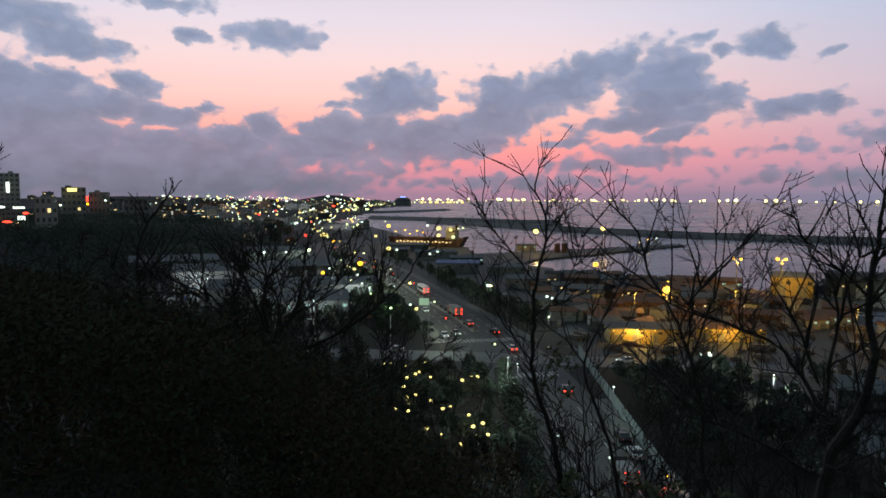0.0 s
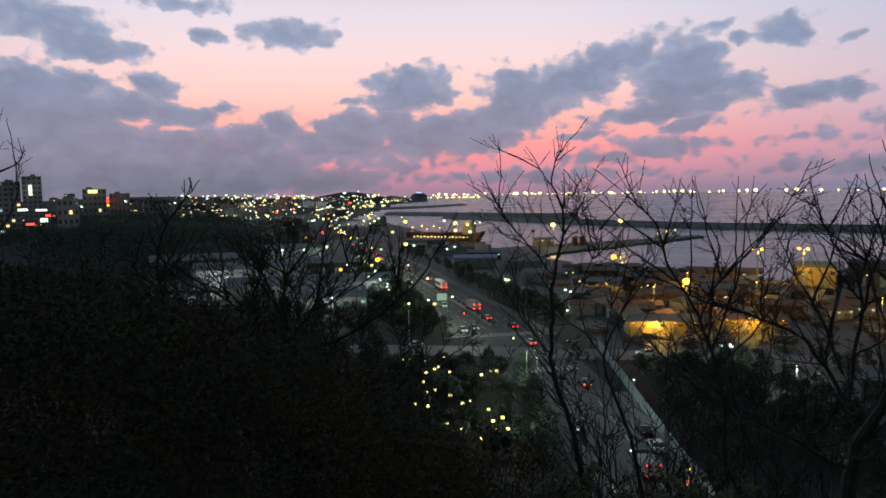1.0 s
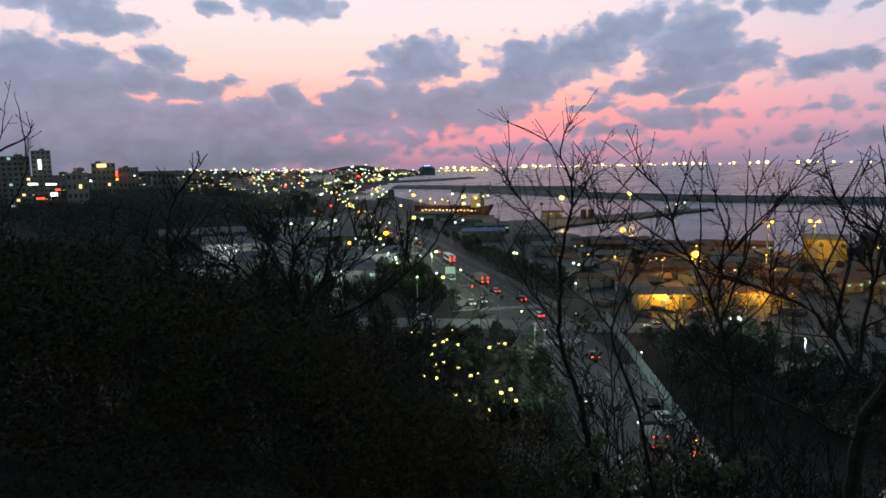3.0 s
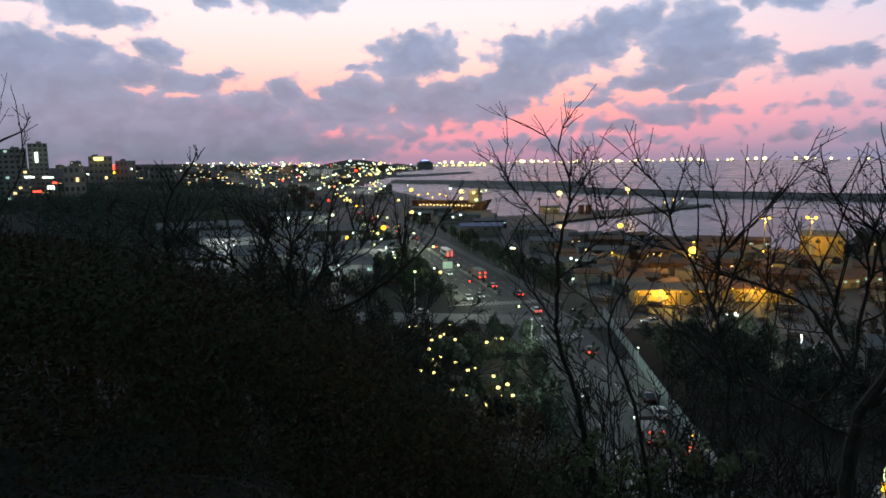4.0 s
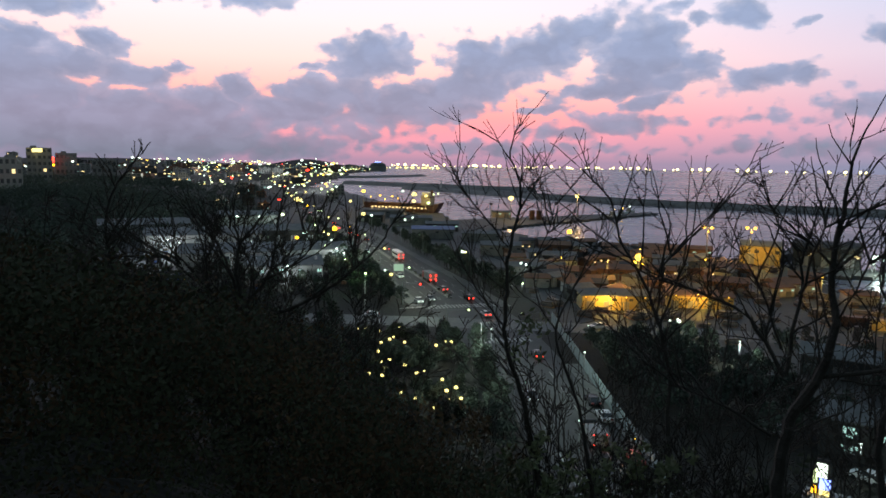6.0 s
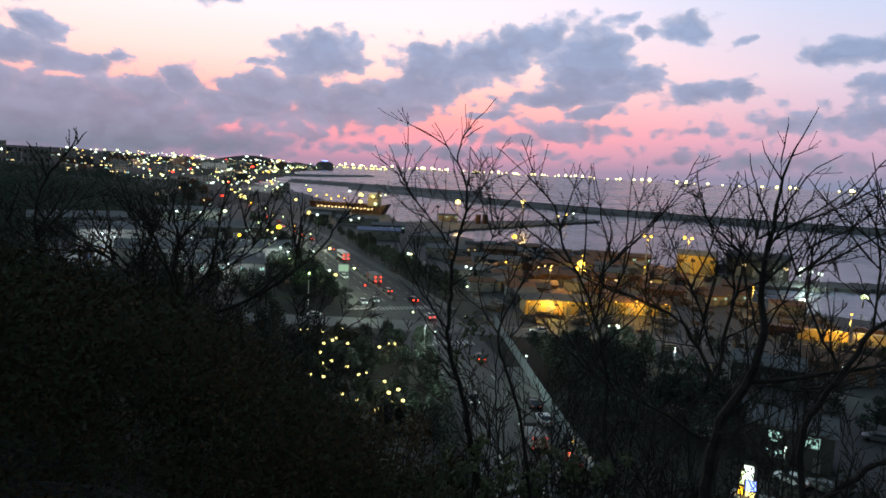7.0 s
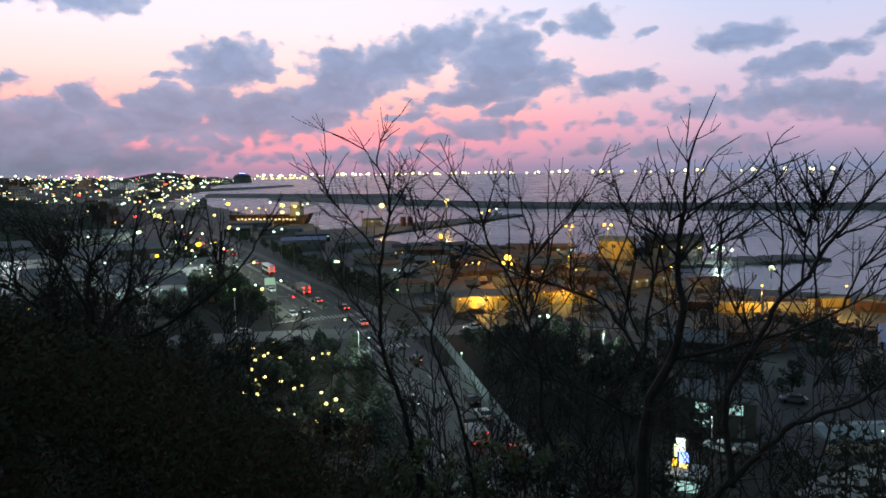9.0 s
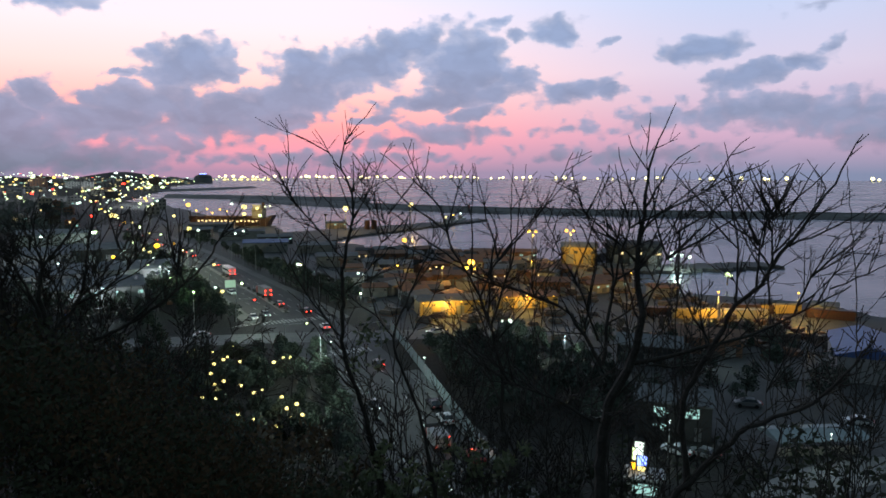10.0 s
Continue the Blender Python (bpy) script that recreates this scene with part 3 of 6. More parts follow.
bare_tree(0.79, 5.14, -8.7, [
    (0.030, (0.23, 38.58), (0.14, 38.96), (0.09, 39.25), (0.01, 39.48), (-0.05, 39.67), (-0.10, 39.90), (-0.08, 40.26), (-0.09, 40.48)),
    (0.017, (-0.09, 40.46), (-0.05, 40.65), (-0.00, 40.86), (-0.03, 41.10), (-0.09, 41.22)),
    (0.009, (-0.09, 41.22), (-0.08, 41.34), (-0.03, 41.47), (0.10, 41.62), (0.18, 41.72)),
    (0.006, (-0.06, 41.40), (0.03, 41.47), (0.09, 41.51)),
    (0.008, (-0.09, 41.22), (-0.18, 41.34), (-0.33, 41.43), (-0.47, 41.49), (-0.52, 41.61)),
    (0.006, (-0.16, 41.32), (-0.22, 41.44), (-0.29, 41.53)),
    (0.009, (-0.00, 40.85), (0.11, 41.02), (0.16, 41.17), (0.21, 41.26), (0.30, 41.43)),
    (0.007, (0.05, 40.99), (0.13, 41.08), (0.31, 41.17), (0.53, 41.32)),
    (0.012, (-0.09, 40.54), (-0.25, 40.75), (-0.39, 40.90), (-0.52, 41.05), (-0.60, 41.16), (-0.77, 41.26)),
    (0.007, (-0.51, 41.04), (-0.49, 41.30), (-0.51, 41.60)),
    (0.006, (-0.48, 41.02), (-0.41, 41.20), (-0.30, 41.34)),
    (0.007, (-0.02, 40.78), (-0.17, 40.94), (-0.27, 41.11), (-0.25, 41.26)),
    (0.007, (-0.09, 40.39), (-0.26, 40.66), (-0.43, 40.87)),
    (0.011, (-0.09, 39.90), (-0.32, 40.18), (-0.51, 40.47), (-0.63, 40.67)),
    (0.022, (0.64, 38.55), (0.55, 39.11), (0.46, 39.42), (0.34, 39.70), (0.31, 39.88), (0.39, 40.09)),
    (0.011, (0.39, 40.08), (0.49, 40.33), (0.61, 40.59), (0.64, 40.81)),
    (0.010, (0.32, 39.86), (0.18, 40.06), (0.13, 40.27), (0.17, 40.52)),
    (0.014, (0.20, 38.82), (0.06, 39.34), (-0.02, 39.62), (0.01, 39.89)),
    (0.010, (0.02, 39.48), (-0.12, 39.63), (-0.29, 39.73)),
    (0.009, (-0.08, 40.26), (0.12, 40.47), (0.23, 40.73), (0.27, 40.94)),
], "slender leafless tree with upright forked twigs", 11, spread=0.25, rate=8, length=0.32, levels=1, fine=0.0019, boughs=44, bough=0.7, cap=41.34, thick=0.78)
bare_tree(2.23, 3.79, -30.4, [
    (0.062, (-0.02, 38.97), (-0.02, 39.36), (-0.01, 39.61), (0.04, 39.78), (0.12, 39.96), (0.18, 40.11), (0.20, 40.31)),
    (0.030, (0.20, 40.30), (0.17, 40.49), (0.16, 40.65), (0.18, 40.84), (0.20, 41.07)),
    (0.014, (0.20, 41.05), (0.22, 41.23), (0.26, 41.37), (0.30, 41.49), (0.38, 41.67)),
    (0.007, (0.21, 41.22), (0.14, 41.31), (0.08, 41.45)),
    (0.006, (0.20, 41.32), (0.20, 41.57)),
    (0.009, (0.19, 40.86), (0.09, 41.12), (0.05, 41.25), (0.02, 41.37)),
    (0.012, (0.18, 40.83), (0.29, 40.95), (0.45, 41.03), (0.58, 41.12), (0.68, 41.31), (0.78, 41.42)),
    (0.008, (0.55, 41.10), (0.65, 41.17), (0.79, 41.23), (0.88, 41.28)),
    (0.009, (0.20, 40.98), (0.29, 41.16), (0.38, 41.29), (0.49, 41.37)),
    (0.013, (0.16, 40.63), (0.03, 40.77), (-0.13, 40.91), (-0.22, 41.08), (-0.25, 41.25)),
    (0.018, (-0.03, 39.96), (-0.02, 40.22), (0.02, 40.45), (-0.03, 40.70), (-0.14, 40.85), (-0.30, 41.13)),
    (0.013, (0.01, 40.45), (0.06, 40.70), (0.10, 40.86), (0.12, 41.05)),
    (0.012, (-0.07, 40.11), (-0.19, 40.46), (-0.31, 40.68), (-0.42, 40.94), (-0.49, 41.11)),
    (0.020, (-0.04, 39.96), (-0.25, 40.29), (-0.42, 40.38), (-0.66, 40.45), (-0.90, 40.53), (-1.18, 40.67)),
    (0.016, (-0.09, 39.58), (-0.26, 39.69), (-0.51, 39.79), (-0.80, 39.85)),
    (0.022, (0.15, 39.99), (0.39, 40.05), (0.69, 40.14), (0.87, 40.20), (1.11, 40.32), (1.43, 40.52)),
    (0.011, (0.25, 39.98), (0.53, 39.97), (0.78, 40.02), (0.85, 40.02)),
    (0.034, (0.35, 39.02), (0.62, 39.37), (0.80, 39.60), (1.04, 39.76), (1.19, 39.85), (1.33, 40.03), (1.46, 40.23)),
    (0.030, (0.52, 39.19), (0.46, 39.67), (0.52, 39.93), (0.64, 40.18), (0.74, 40.40), (0.89, 40.55)),
    (0.017, (0.88, 40.55), (0.97, 40.72), (1.13, 40.95), (1.25, 41.15), (1.39, 41.43)),
    (0.010, (0.74, 40.41), (0.74, 40.75), (0.70, 40.99), (0.68, 41.19), (0.64, 41.39)),
    (0.009, (0.85, 40.52), (0.83, 40.72), (0.85, 40.95), (0.90, 41.07)),
    (0.008, (0.94, 40.66), (0.90, 40.87), (0.87, 41.02)),
    (0.010, (0.96, 40.38), (0.96, 40.62), (1.01, 40.85), (1.01, 41.09)),
    (0.010, (1.02, 40.78), (1.19, 40.88), (1.41, 41.04)),
    (0.007, (1.13, 40.95), (1.22, 41.12), (1.14, 41.29)),
    (0.010, (1.11, 40.32), (1.21, 40.56), (1.34, 40.79), (1.45, 40.87)),
    (0.012, (0.61, 40.15), (0.48, 40.36), (0.40, 40.60), (0.46, 40.92), (0.51, 41.09)),
    (0.009, (0.20, 40.32), (0.30, 40.60), (0.36, 40.85), (0.39, 41.05)),
    (0.018, (-0.68, 39.45), (-0.70, 39.92), (-0.78, 40.22), (-0.91, 40.53), (-1.00, 40.67), (-1.09, 40.98)),
    (0.009, (-1.09, 40.97), (-1.19, 41.11), (-1.34, 41.25), (-1.41, 41.32)),
    (0.006, (-1.19, 41.10), (-1.22, 41.24), (-1.27, 41.38)),
    (0.012, (-0.78, 40.22), (-0.77, 40.57), (-0.74, 40.83), (-0.86, 41.07), (-0.90, 41.24)),
    (0.011, (-0.76, 40.19), (-0.61, 40.72), (-0.59, 41.02), (-0.48, 41.21)),
    (0.009, (-0.79, 40.53), (-0.57, 40.83), (-0.41, 41.00), (-0.25, 41.33)),
], "broad leafless tree with crooked spreading branches", 23, spread=0.3, rate=6.6, length=0.34, levels=2, fine=0.0018, boughs=120, bough=0.9, cap=41.26, thick=0.74)
bare_tree(-1.87, 7.26, 14.5, [
    (0.040, (-0.08, 39.02), (-0.03, 39.37), (-0.02, 39.65), (-0.08, 39.97)),
    (0.026, (-0.08, 39.96), (-0.02, 40.28), (0.17, 40.52), (0.31, 40.72), (0.47, 40.92)),
    (0.024, (-0.04, 39.62), (-0.18, 40.10), (-0.35, 40.42), (-0.46, 40.72)),
    (0.024, (0.01, 39.62), (0.24, 39.89), (0.35, 40.27), (0.40, 40.64), (0.52, 41.02)),
    (0.016, (-0.04, 40.28), (-0.10, 40.72), (0.01, 41.03)),
    (0.018, (0.24, 39.88), (0.49, 40.01), (0.75, 40.25), (0.93, 40.53), (1.09, 40.84)),
    (0.026, (0.35, 39.50), (0.86, 39.73), (1.25, 40.04), (1.47, 40.24), (1.60, 40.49), (1.87, 40.95)),
    (0.020, (-0.20, 39.63), (-0.59, 40.12), (-0.76, 40.37), (-0.87, 40.65)),
    (0.018, (-0.49, 39.92), (-0.71, 40.14), (-0.99, 40.26), (-1.26, 40.48)),
    (0.024, (-1.24, 39.85), (-1.29, 40.19), (-1.31, 40.57), (-1.21, 40.87), (-1.05, 41.10), (-0.85, 41.34)),
    (0.014, (-1.20, 40.87), (-1.22, 41.07), (-1.29, 41.22)),
    (0.016, (-1.28, 40.16), (-1.47, 40.40), (-1.59, 40.61)),
    (0.018, (-0.32, 39.64), (-0.41, 40.24), (-0.51, 40.61), (-0.57, 40.91)),
    (0.016, (0.13, 39.61), (0.06, 40.09), (-0.21, 40.54), (-0.38, 40.77)),
    (0.014, (-1.06, 41.09), (-0.96, 41.24), (-0.96, 41.38)),
    (0.014, (1.25, 40.02), (1.13, 40.30), (1.17, 40.62)),
    (0.014, (0.75, 40.24), (0.63, 40.51), (0.69, 40.82)),
    (0.012, (-0.72, 40.14), (-0.66, 40.49), (-0.76, 40.80)),
    (0.012, (-1.28, 40.34), (-1.09, 40.57), (-0.99, 40.80)),
], "leafless scrub tree with dense dark branches", 31, spread=0.5, rate=6.5, length=0.42, levels=2, fine=0.0033, boughs=60, bough=1.2, cap=40.85, thick=0.85)
bare_tree(-5.31, 7.26, 36.2, [
    (0.05, (-0.24, 40.01), (-0.12, 40.62), (0.05, 41.17)),
    (0.03, (0.05, 41.11), (0.17, 41.42), (0.40, 41.54), (0.53, 41.73)),
    (0.02, (0.11, 40.60), (0.40, 41.16), (0.42, 41.48), (0.37, 42.07)),
    (0.016, (0.05, 41.17), (0.21, 41.61), (0.28, 41.98)),
], "leafless tree top with a few bare shoots", 47, spread=0.3, rate=4.0, length=0.4, levels=1)


def bare_shrub(az, r, top, width, stems, seed, label, rate=5.5, length=0.4):
    """A clump of leafless stems fanning up from the slope to the given height angle."""
    rng = random.Random(seed)
    x, y = -math.sin(radians(az)) * r, math.cos(radians(az)) * r
    z0, z1 = ground_z(x, y) - 0.1, EYE + r * math.tan(radians(top))
    limbs = []
    for k in range(stems):
        u = (k + 0.5) / stems * 2 - 1 + rng.uniform(-0.2, 0.2)
        h = (z1 - z0) * rng.uniform(0.62, 1.0) * (1 - 0.18 * abs(u))
        b = rng.uniform(-0.15, 0.15)
        limbs.append((rng.uniform(0.012, 0.022), (b, z0), (b + u * width * 0.25, z0 + h * 0.4), (b + u * width * 0.6 + rng.uniform(-.2, .2), z0 + h * 0.75), (b + u * width + rng.uniform(-.2, .2), z0 + h)))
    return bare_tree(x, y, az, limbs, label, seed, spread=0.5, rate=rate, length=length, levels=2, fine=0.00052 * r, boughs=6, cap=z1 + 0.03, name="bare_shrub", group="bare shrubs on the slope")


for k, (az, r, top, width, stems) in enumerate((
        (31, 9.5, -1.6, 1.3, 7), (26, 8.6, -2.2, 1.3, 7), (21, 9.2, -2.6, 1.4, 8), (17, 8.0, -4.2, 1.2, 7), (10.5, 8.4, -4.6, 1.2, 7), (7, 9.5, -8.0, 1.2, 6),
        (-13, 7.0, -8.5, 0.9, 7), (-18, 8.0, -7.0, 1.2, 8), (-23.5, 7.4, -6.5, 1.2, 8), (-29, 8.2, -7.2, 1.2, 8), (-35, 7.6, -6.0, 1.2, 7), (-41, 8.0, -6.8, 1.2, 8), (-47, 7.4, -5.5, 1.3, 7),
        (-17, 6.4, -2.0, 0.9, 6), (-22, 6.8, -0.6, 0.9, 6), (-27.5, 6.2, -0.8, 0.9, 6), (-33, 6.6, 0.3, 0.9, 6), (-38.5, 6.2, 0.8, 0.9, 6), (-44, 6.6, 1.6, 0.9, 6), (-49, 6.2, 2.6, 0.9, 6),
        (-31, 5.8, -9, 0.8, 4), (-10.5, 6.6, -5.0, 0.7, 5),
        (-5, 7.5, -13, 0.9, 6), (-39, 6.2, -13.5, 0.9, 4), (-14.5, 6.0, -4.0, 0.8, 6), (-20, 5.8, -5.0, 0.8, 6), (-26, 6.0, -6.0, 0.8, 6), (3, 7.6, -9.5, 0.9, 6), (14, 7.4, -6.5, 1.0, 7), (24, 7.8, -5.5, 1.2, 7), (-24, 6.6, -13, 0.9, 5), (-30, 6.2, -15, 0.9, 5), (-19, 6.4, -14, 0.8, 4))):
    if az < -12 and top < -4.4 and k % 2:
        continue
    bare_shrub(az, r, top, width, stems + 3 * (az > 5) - (3 if az < -3 and top < -4.4 else 0), 60 + k, "leafless thicket of thin dark stems on the slope", 7.5 if az > 5 else 4.4 if top > -3 else 5.5, 0.5 if az < -3 else 0.4)


def leaf_cloud(rng, centres, size, count, leaf):
    """Many small leaves scattered about centres (x, y, z, radius)."""
    v, f = [], []
    for cx, cy, cz, cr in centres:
        for _ in range(count):
            d = Vector((rng.gauss(0, 1), rng.gauss(0, 1), rng.gauss(0, 0.8)))
            d = d.normalized() * cr * rng.random() ** 0.4
            a = Vector((rng.uniform(-1, 1), rng.uniform(-1, 1), rng.uniform(-1, 1))).normalized()
            b = a.orthogonal().normalized()
            s = leaf * rng.uniform(0.5, 1.2) * size
            p = Vector((cx, cy, cz)) + d
            n = len(v)
            v += [p - a * s, p + b * s * 0.45, p + a * s, p - b * s * 0.45]
            f.append((n, n + 1, n + 2, n + 3))
    return v, f


def slope_scrub():
    """Leafy scrub over the near slope."""
    rng = random.Random(5)
    for name, material, n, label in (("hillside_scrub", "leaf", 2200, "dark evergreen scrub over the hillside"),
                                     ("withered_scrub", "dry_leaf", 800, "withered brown leaves on hillside scrub")):
        cs = []
        while len(cs) < n:
            az, r = rng.uniform(-60, 46), 4.3 + 62 * rng.random() ** 2.0
            x, y = -math.sin(radians(az)) * r, math.cos(radians(az)) * r
            cap = 41.2 - r * math.tan(radians(np.interp(az, [-60, -30, -10, 0, 5, 15, 25, 33, 50], [28, 26.5, 24, 20.5, 16.8, 11, 7.6, 5.4, 3]) + rng.uniform(0, 3.5)))
            z0 = ground_z(x, y)
            top = min(z0 + rng.uniform(0.3, 2.6), cap)
            if top < z0 - 0.3 or z0 < 2:
                continue
            cs.append((x, y, top - 0.25, 0.28 + 0.022 * r))
        v, f = [], []
        for c in cs:
            r = math.hypot(c[0], c[1])
            a, b2 = leaf_cloud(rng, [c], 1.0, 150, 0.012 + 0.0028 * r)
            k = len(v)
            v += a
            f += [tuple(i + k for i in q) for q in b2]
        tagged(new(name, mesh_of(name, v, f, material)), label, "scrub", kind="stuff")


slope_scrub()

# leafy bushes below the lookout
def bush(x, y, z, r, seed, material, label, leaf=0.05, n=22):
    rng = random.Random(seed)
    e = thing("bush", pose(x, y, ground_z(x, y) - 0.05), label, "bush", "bushes on the slope")
    h = z - ground_z(x, y)
    w = Wood()
    cs = []
    for k in range(n):
        d = Vector((rng.gauss(0, 1) * r, rng.gauss(0, 1) * r * 0.6, rng.uniform(-0.8, 0.5) * r))
        top = Vector((0, 0, h)) + d
        w.tube(bend([Vector((rng.uniform(-.1, .1), rng.uniform(-.1, .1), 0)), Vector((d.x * 0.4, d.y * 0.4, h * 0.55)), top], rng, 0.02, 0.2), 0.016, 0.004, 4)
        cs.append((*top, r * 0.33))
    part("brushwood", w.mesh("brushwood", "twig"), e)["kind"] = "stuff"
    v, f = leaf_cloud(rng, cs, 1.0, 26, leaf)
    part("foliage", mesh_of("foliage", v, f, material), e)["kind"] = "stuff"


bush(1.15, 5.6, 38.35, 0.45, 3, "pale_leaf", "pale green leafy bush on the slope", 0.05)
bush(2.9, 6.6, 37.9, 0.5, 4, "leaf", "dark evergreen bush on the slope", 0.06)
bush(0.2, 6.2, 38.2, 0.6, 6, "leaf", "dark evergreen bush on the slope", 0.055)
bush(-1.5, 6.0, 38.3, 0.7, 7, "dry_leaf", "brown withered bush on the slope", 0.055)
bush(5.2, 5.2, 38.25, 0.55, 8, "leaf", "dark evergreen bush on the slope", 0.055)
bush(1.0, 5.0, 38.98, 0.2, 12, "pale_leaf", "pale green leafy bush on the slope", 0.035, 12)
bush(1.86, 4.96, 38.95, 0.2, 13, "pale_leaf", "pale green leafy bush on the slope", 0.035, 12)
bush(0.05, 5.6, 38.9, 0.4, 14, "dry_leaf", "brown withered bush on the slope", 0.04, 18)
bush(6.6, 5.0, 38.2, 0.5, 9, "leaf", "dark evergreen bush on the slope", 0.055)
bush(-3.6, 6.4, 38.7, 0.8, 10, "dry_leaf", "brown withered bush on the slope", 0.06)

rng = random.Random(41)
v, f = leaf_cloud(rng, [(-0.25 + rng.uniform(-.14, .14), rng.uniform(-.1, .1), 39.85 + rng.uniform(-.2, .22), 0.1) for _ in range(9)], 1.0, 9, 0.035)
tree_a = bpy.data.objects["bare_tree"]
part("foliage", mesh_of("foliage", v, f, "pale_leaf"), tree_a, pose(0.32, 0, 0), "last pale green leaves")["kind"] = "stuff"

# ---- roads ----
Z = 1.2
main_line = curve_pts([(24, 40), (23.4, 90), (22.4, 130), (15.5, 170), (5, 215), (-8, 262), (-24, 325), (-41, 384), (-70, 480), (-104, 600), (-140, 760)])
ribbon("road", main_line, [float(np.interp(p[1], [120, 165], [14.5, 21.0])) for p in main_line], Z + 0.03, "asphalt", "wide asphalt avenue with worn lane lines", "road")
cross_line = curve_pts([(-60, 172), (-24, 168), (0, 166), (38, 160), (66, 156), (96, 148)])
ribbon("road", cross_line, 10.0, Z + 0.035, "worn_asphalt", "worn grey cross street at the junction", "road")
hill_line = curve_pts([(-70, 205), (-94, 239), (-133, 293), (-172, 345)])
ribbon("road", hill_line, 7.0, Z + 0.04, "concrete", "pale side road below the hill", "road")
low_line = curve_pts([(60, 64), (71, 70), (85, 69), (110, 62), (150, 50)])
ribbon("road", low_line, 7.0, Z + 0.04, "concrete", "pale service road beside the depot", "road")
ribbon("pavement", [(p[0] + 9.0, p[1]) for p in main_line if p[1] < 132], 3.0, Z + 0.14, "worn_asphalt", "worn grey pavement beside the avenue", "pavement")
ribbon("pavement", [(p[0] - 12.6, p[1]) for p in main_line if 182 < p[1] < 520], 3.6, Z + 0.14, "worn_asphalt", "worn grey pavement beside the avenue", "pavement")
ribbon("pavement", [(p[0] + 12.4, p[1]) for p in main_line if 182 < p[1] < 520], 3.4, Z + 0.14, "worn_asphalt", "worn grey pavement beside the avenue", "pavement")


def along(line, y):
    """Point and heading (degrees) of a line at a given y."""
    i = max(k for k, p in enumerate(line[:-1]) if p[1] <= y or k == 0)
    a, b2 = Vector(line[i]), Vector(line[i + 1])
    t = (y - a.y) / (b2.y - a.y)
    p = a.lerp(b2, t)
    return p, math.degrees(math.atan2(-(b2.x - a.x), b2.y - a.y))


def markings():
    e = thing("road_marking", pose(0, 0, 0), "worn white lane lines and crossings on asphalt", "road marking", kind="structure")
    dash = box("dash", 0.18, 4.0, 0.004, "paint")
    y = 60.0
    while y < 420:
        for off in (-6.6, -3.4, 3.4, 6.6):
            if not 140 < y < 182 and (y > 160 or abs(off) < 5):
                p, h = along(main_line, y)
                part("dash", dash, e, pose(p.x, p.y, Z + 0.032, 0, 0, h) @ pose(off, 0, 0))
        y += 9.0
    bar = box("bar", 0.5, 4.0, 0.004, "paint")
    for y in (148, 184):
        p, h = along(main_line, y)
        for k in range(-9, 10) if y > 160 else range(-6, 7):
            part("bar", bar, e, pose(p.x, p.y, Z + 0.034, 0, 0, h) @ pose(k * 1.05, 0, 0))
    chev = box("bar", 0.35, 5.0, 0.004, "paint")
    for k in range(5):
        part("bar", chev, e, pose(-3.0 + k * 1.6, 181 + k * 0.4, Z + 0.045, 0, 0, -50))


markings()


def median():
    e = thing("median_strip", pose(0, 0, 0), "kerbed planted median in the avenue", "median", kind="structure")
    pts = [p for p in main_line if 190 < p[1] < 330]
    v, f = [], []
    for i, p in enumerate(pts):
        d = (Vector(pts[min(i + 1, len(pts) - 1)]) - Vector(pts[max(i - 1, 0)])).normalized()
        s = Vector((d.y, -d.x)) * 0.9
        v += [(p[0] - s.x, p[1] - s.y, Z + 0.03), (p[0] - s.x, p[1] - s.y, Z + 0.2), (p[0] + s.x, p[1] + s.y, Z + 0.2), (p[0] + s.x, p[1] + s.y, Z + 0.03)]
    for i in range(len(pts) - 1):
        f += [(4 * i + k, 4 * i + k + 1, 4 * i + k + 5, 4 * i + k + 4) for k in range(3)]
    part("kerb", mesh_of("kerb", v, f, "concrete"), e)
    rng = random.Random(8)
    v, f = leaf_cloud(rng, [(p[0] + rng.uniform(-.3, .3), p[1] + rng.uniform(-2, 2), Z + 0.6, 0.75) for p in pts[:14] for _ in range(3)], 1, 30, 0.2)
    part("hedge", mesh_of("hedge", v, f, "leaf"), e)


median()


def panel_fence():
    """Pale panel fence along the avenue's edge, with a cap rail."""
    e = thing("panel_fence", pose(0, 0, Z), "pale blue-grey panel fence along the avenue", "fence")
    panel = box("panel", 0.08, 2.84, 2.3, "fence", 0.02)
    post = box("post", 0.14, 0.14, 2.6, "steel", 0.02)
    for k in range(34):
        y = 66 + 3 * k
        part("panel", panel, e, pose(33.4 - 0.037 * (145 - y), y, 0.15, 0, 0, -2.1))
        part("post", post, e, pose(33.4 - 0.037 * (143.5 - y), y + 1.5, 0))


panel_fence()

# ---- lamps ----


def lamp_meshes(h, r, material, arm=0.0):
    # the radius takes in the glow, so far heads are oversize
    return (rod("pole", 0.11, 0.07, h, "steel" if h > 4 else "wall_dark"), globe("lamp_head", r, material, h + r * 0.3, arm, 0, 0.8))


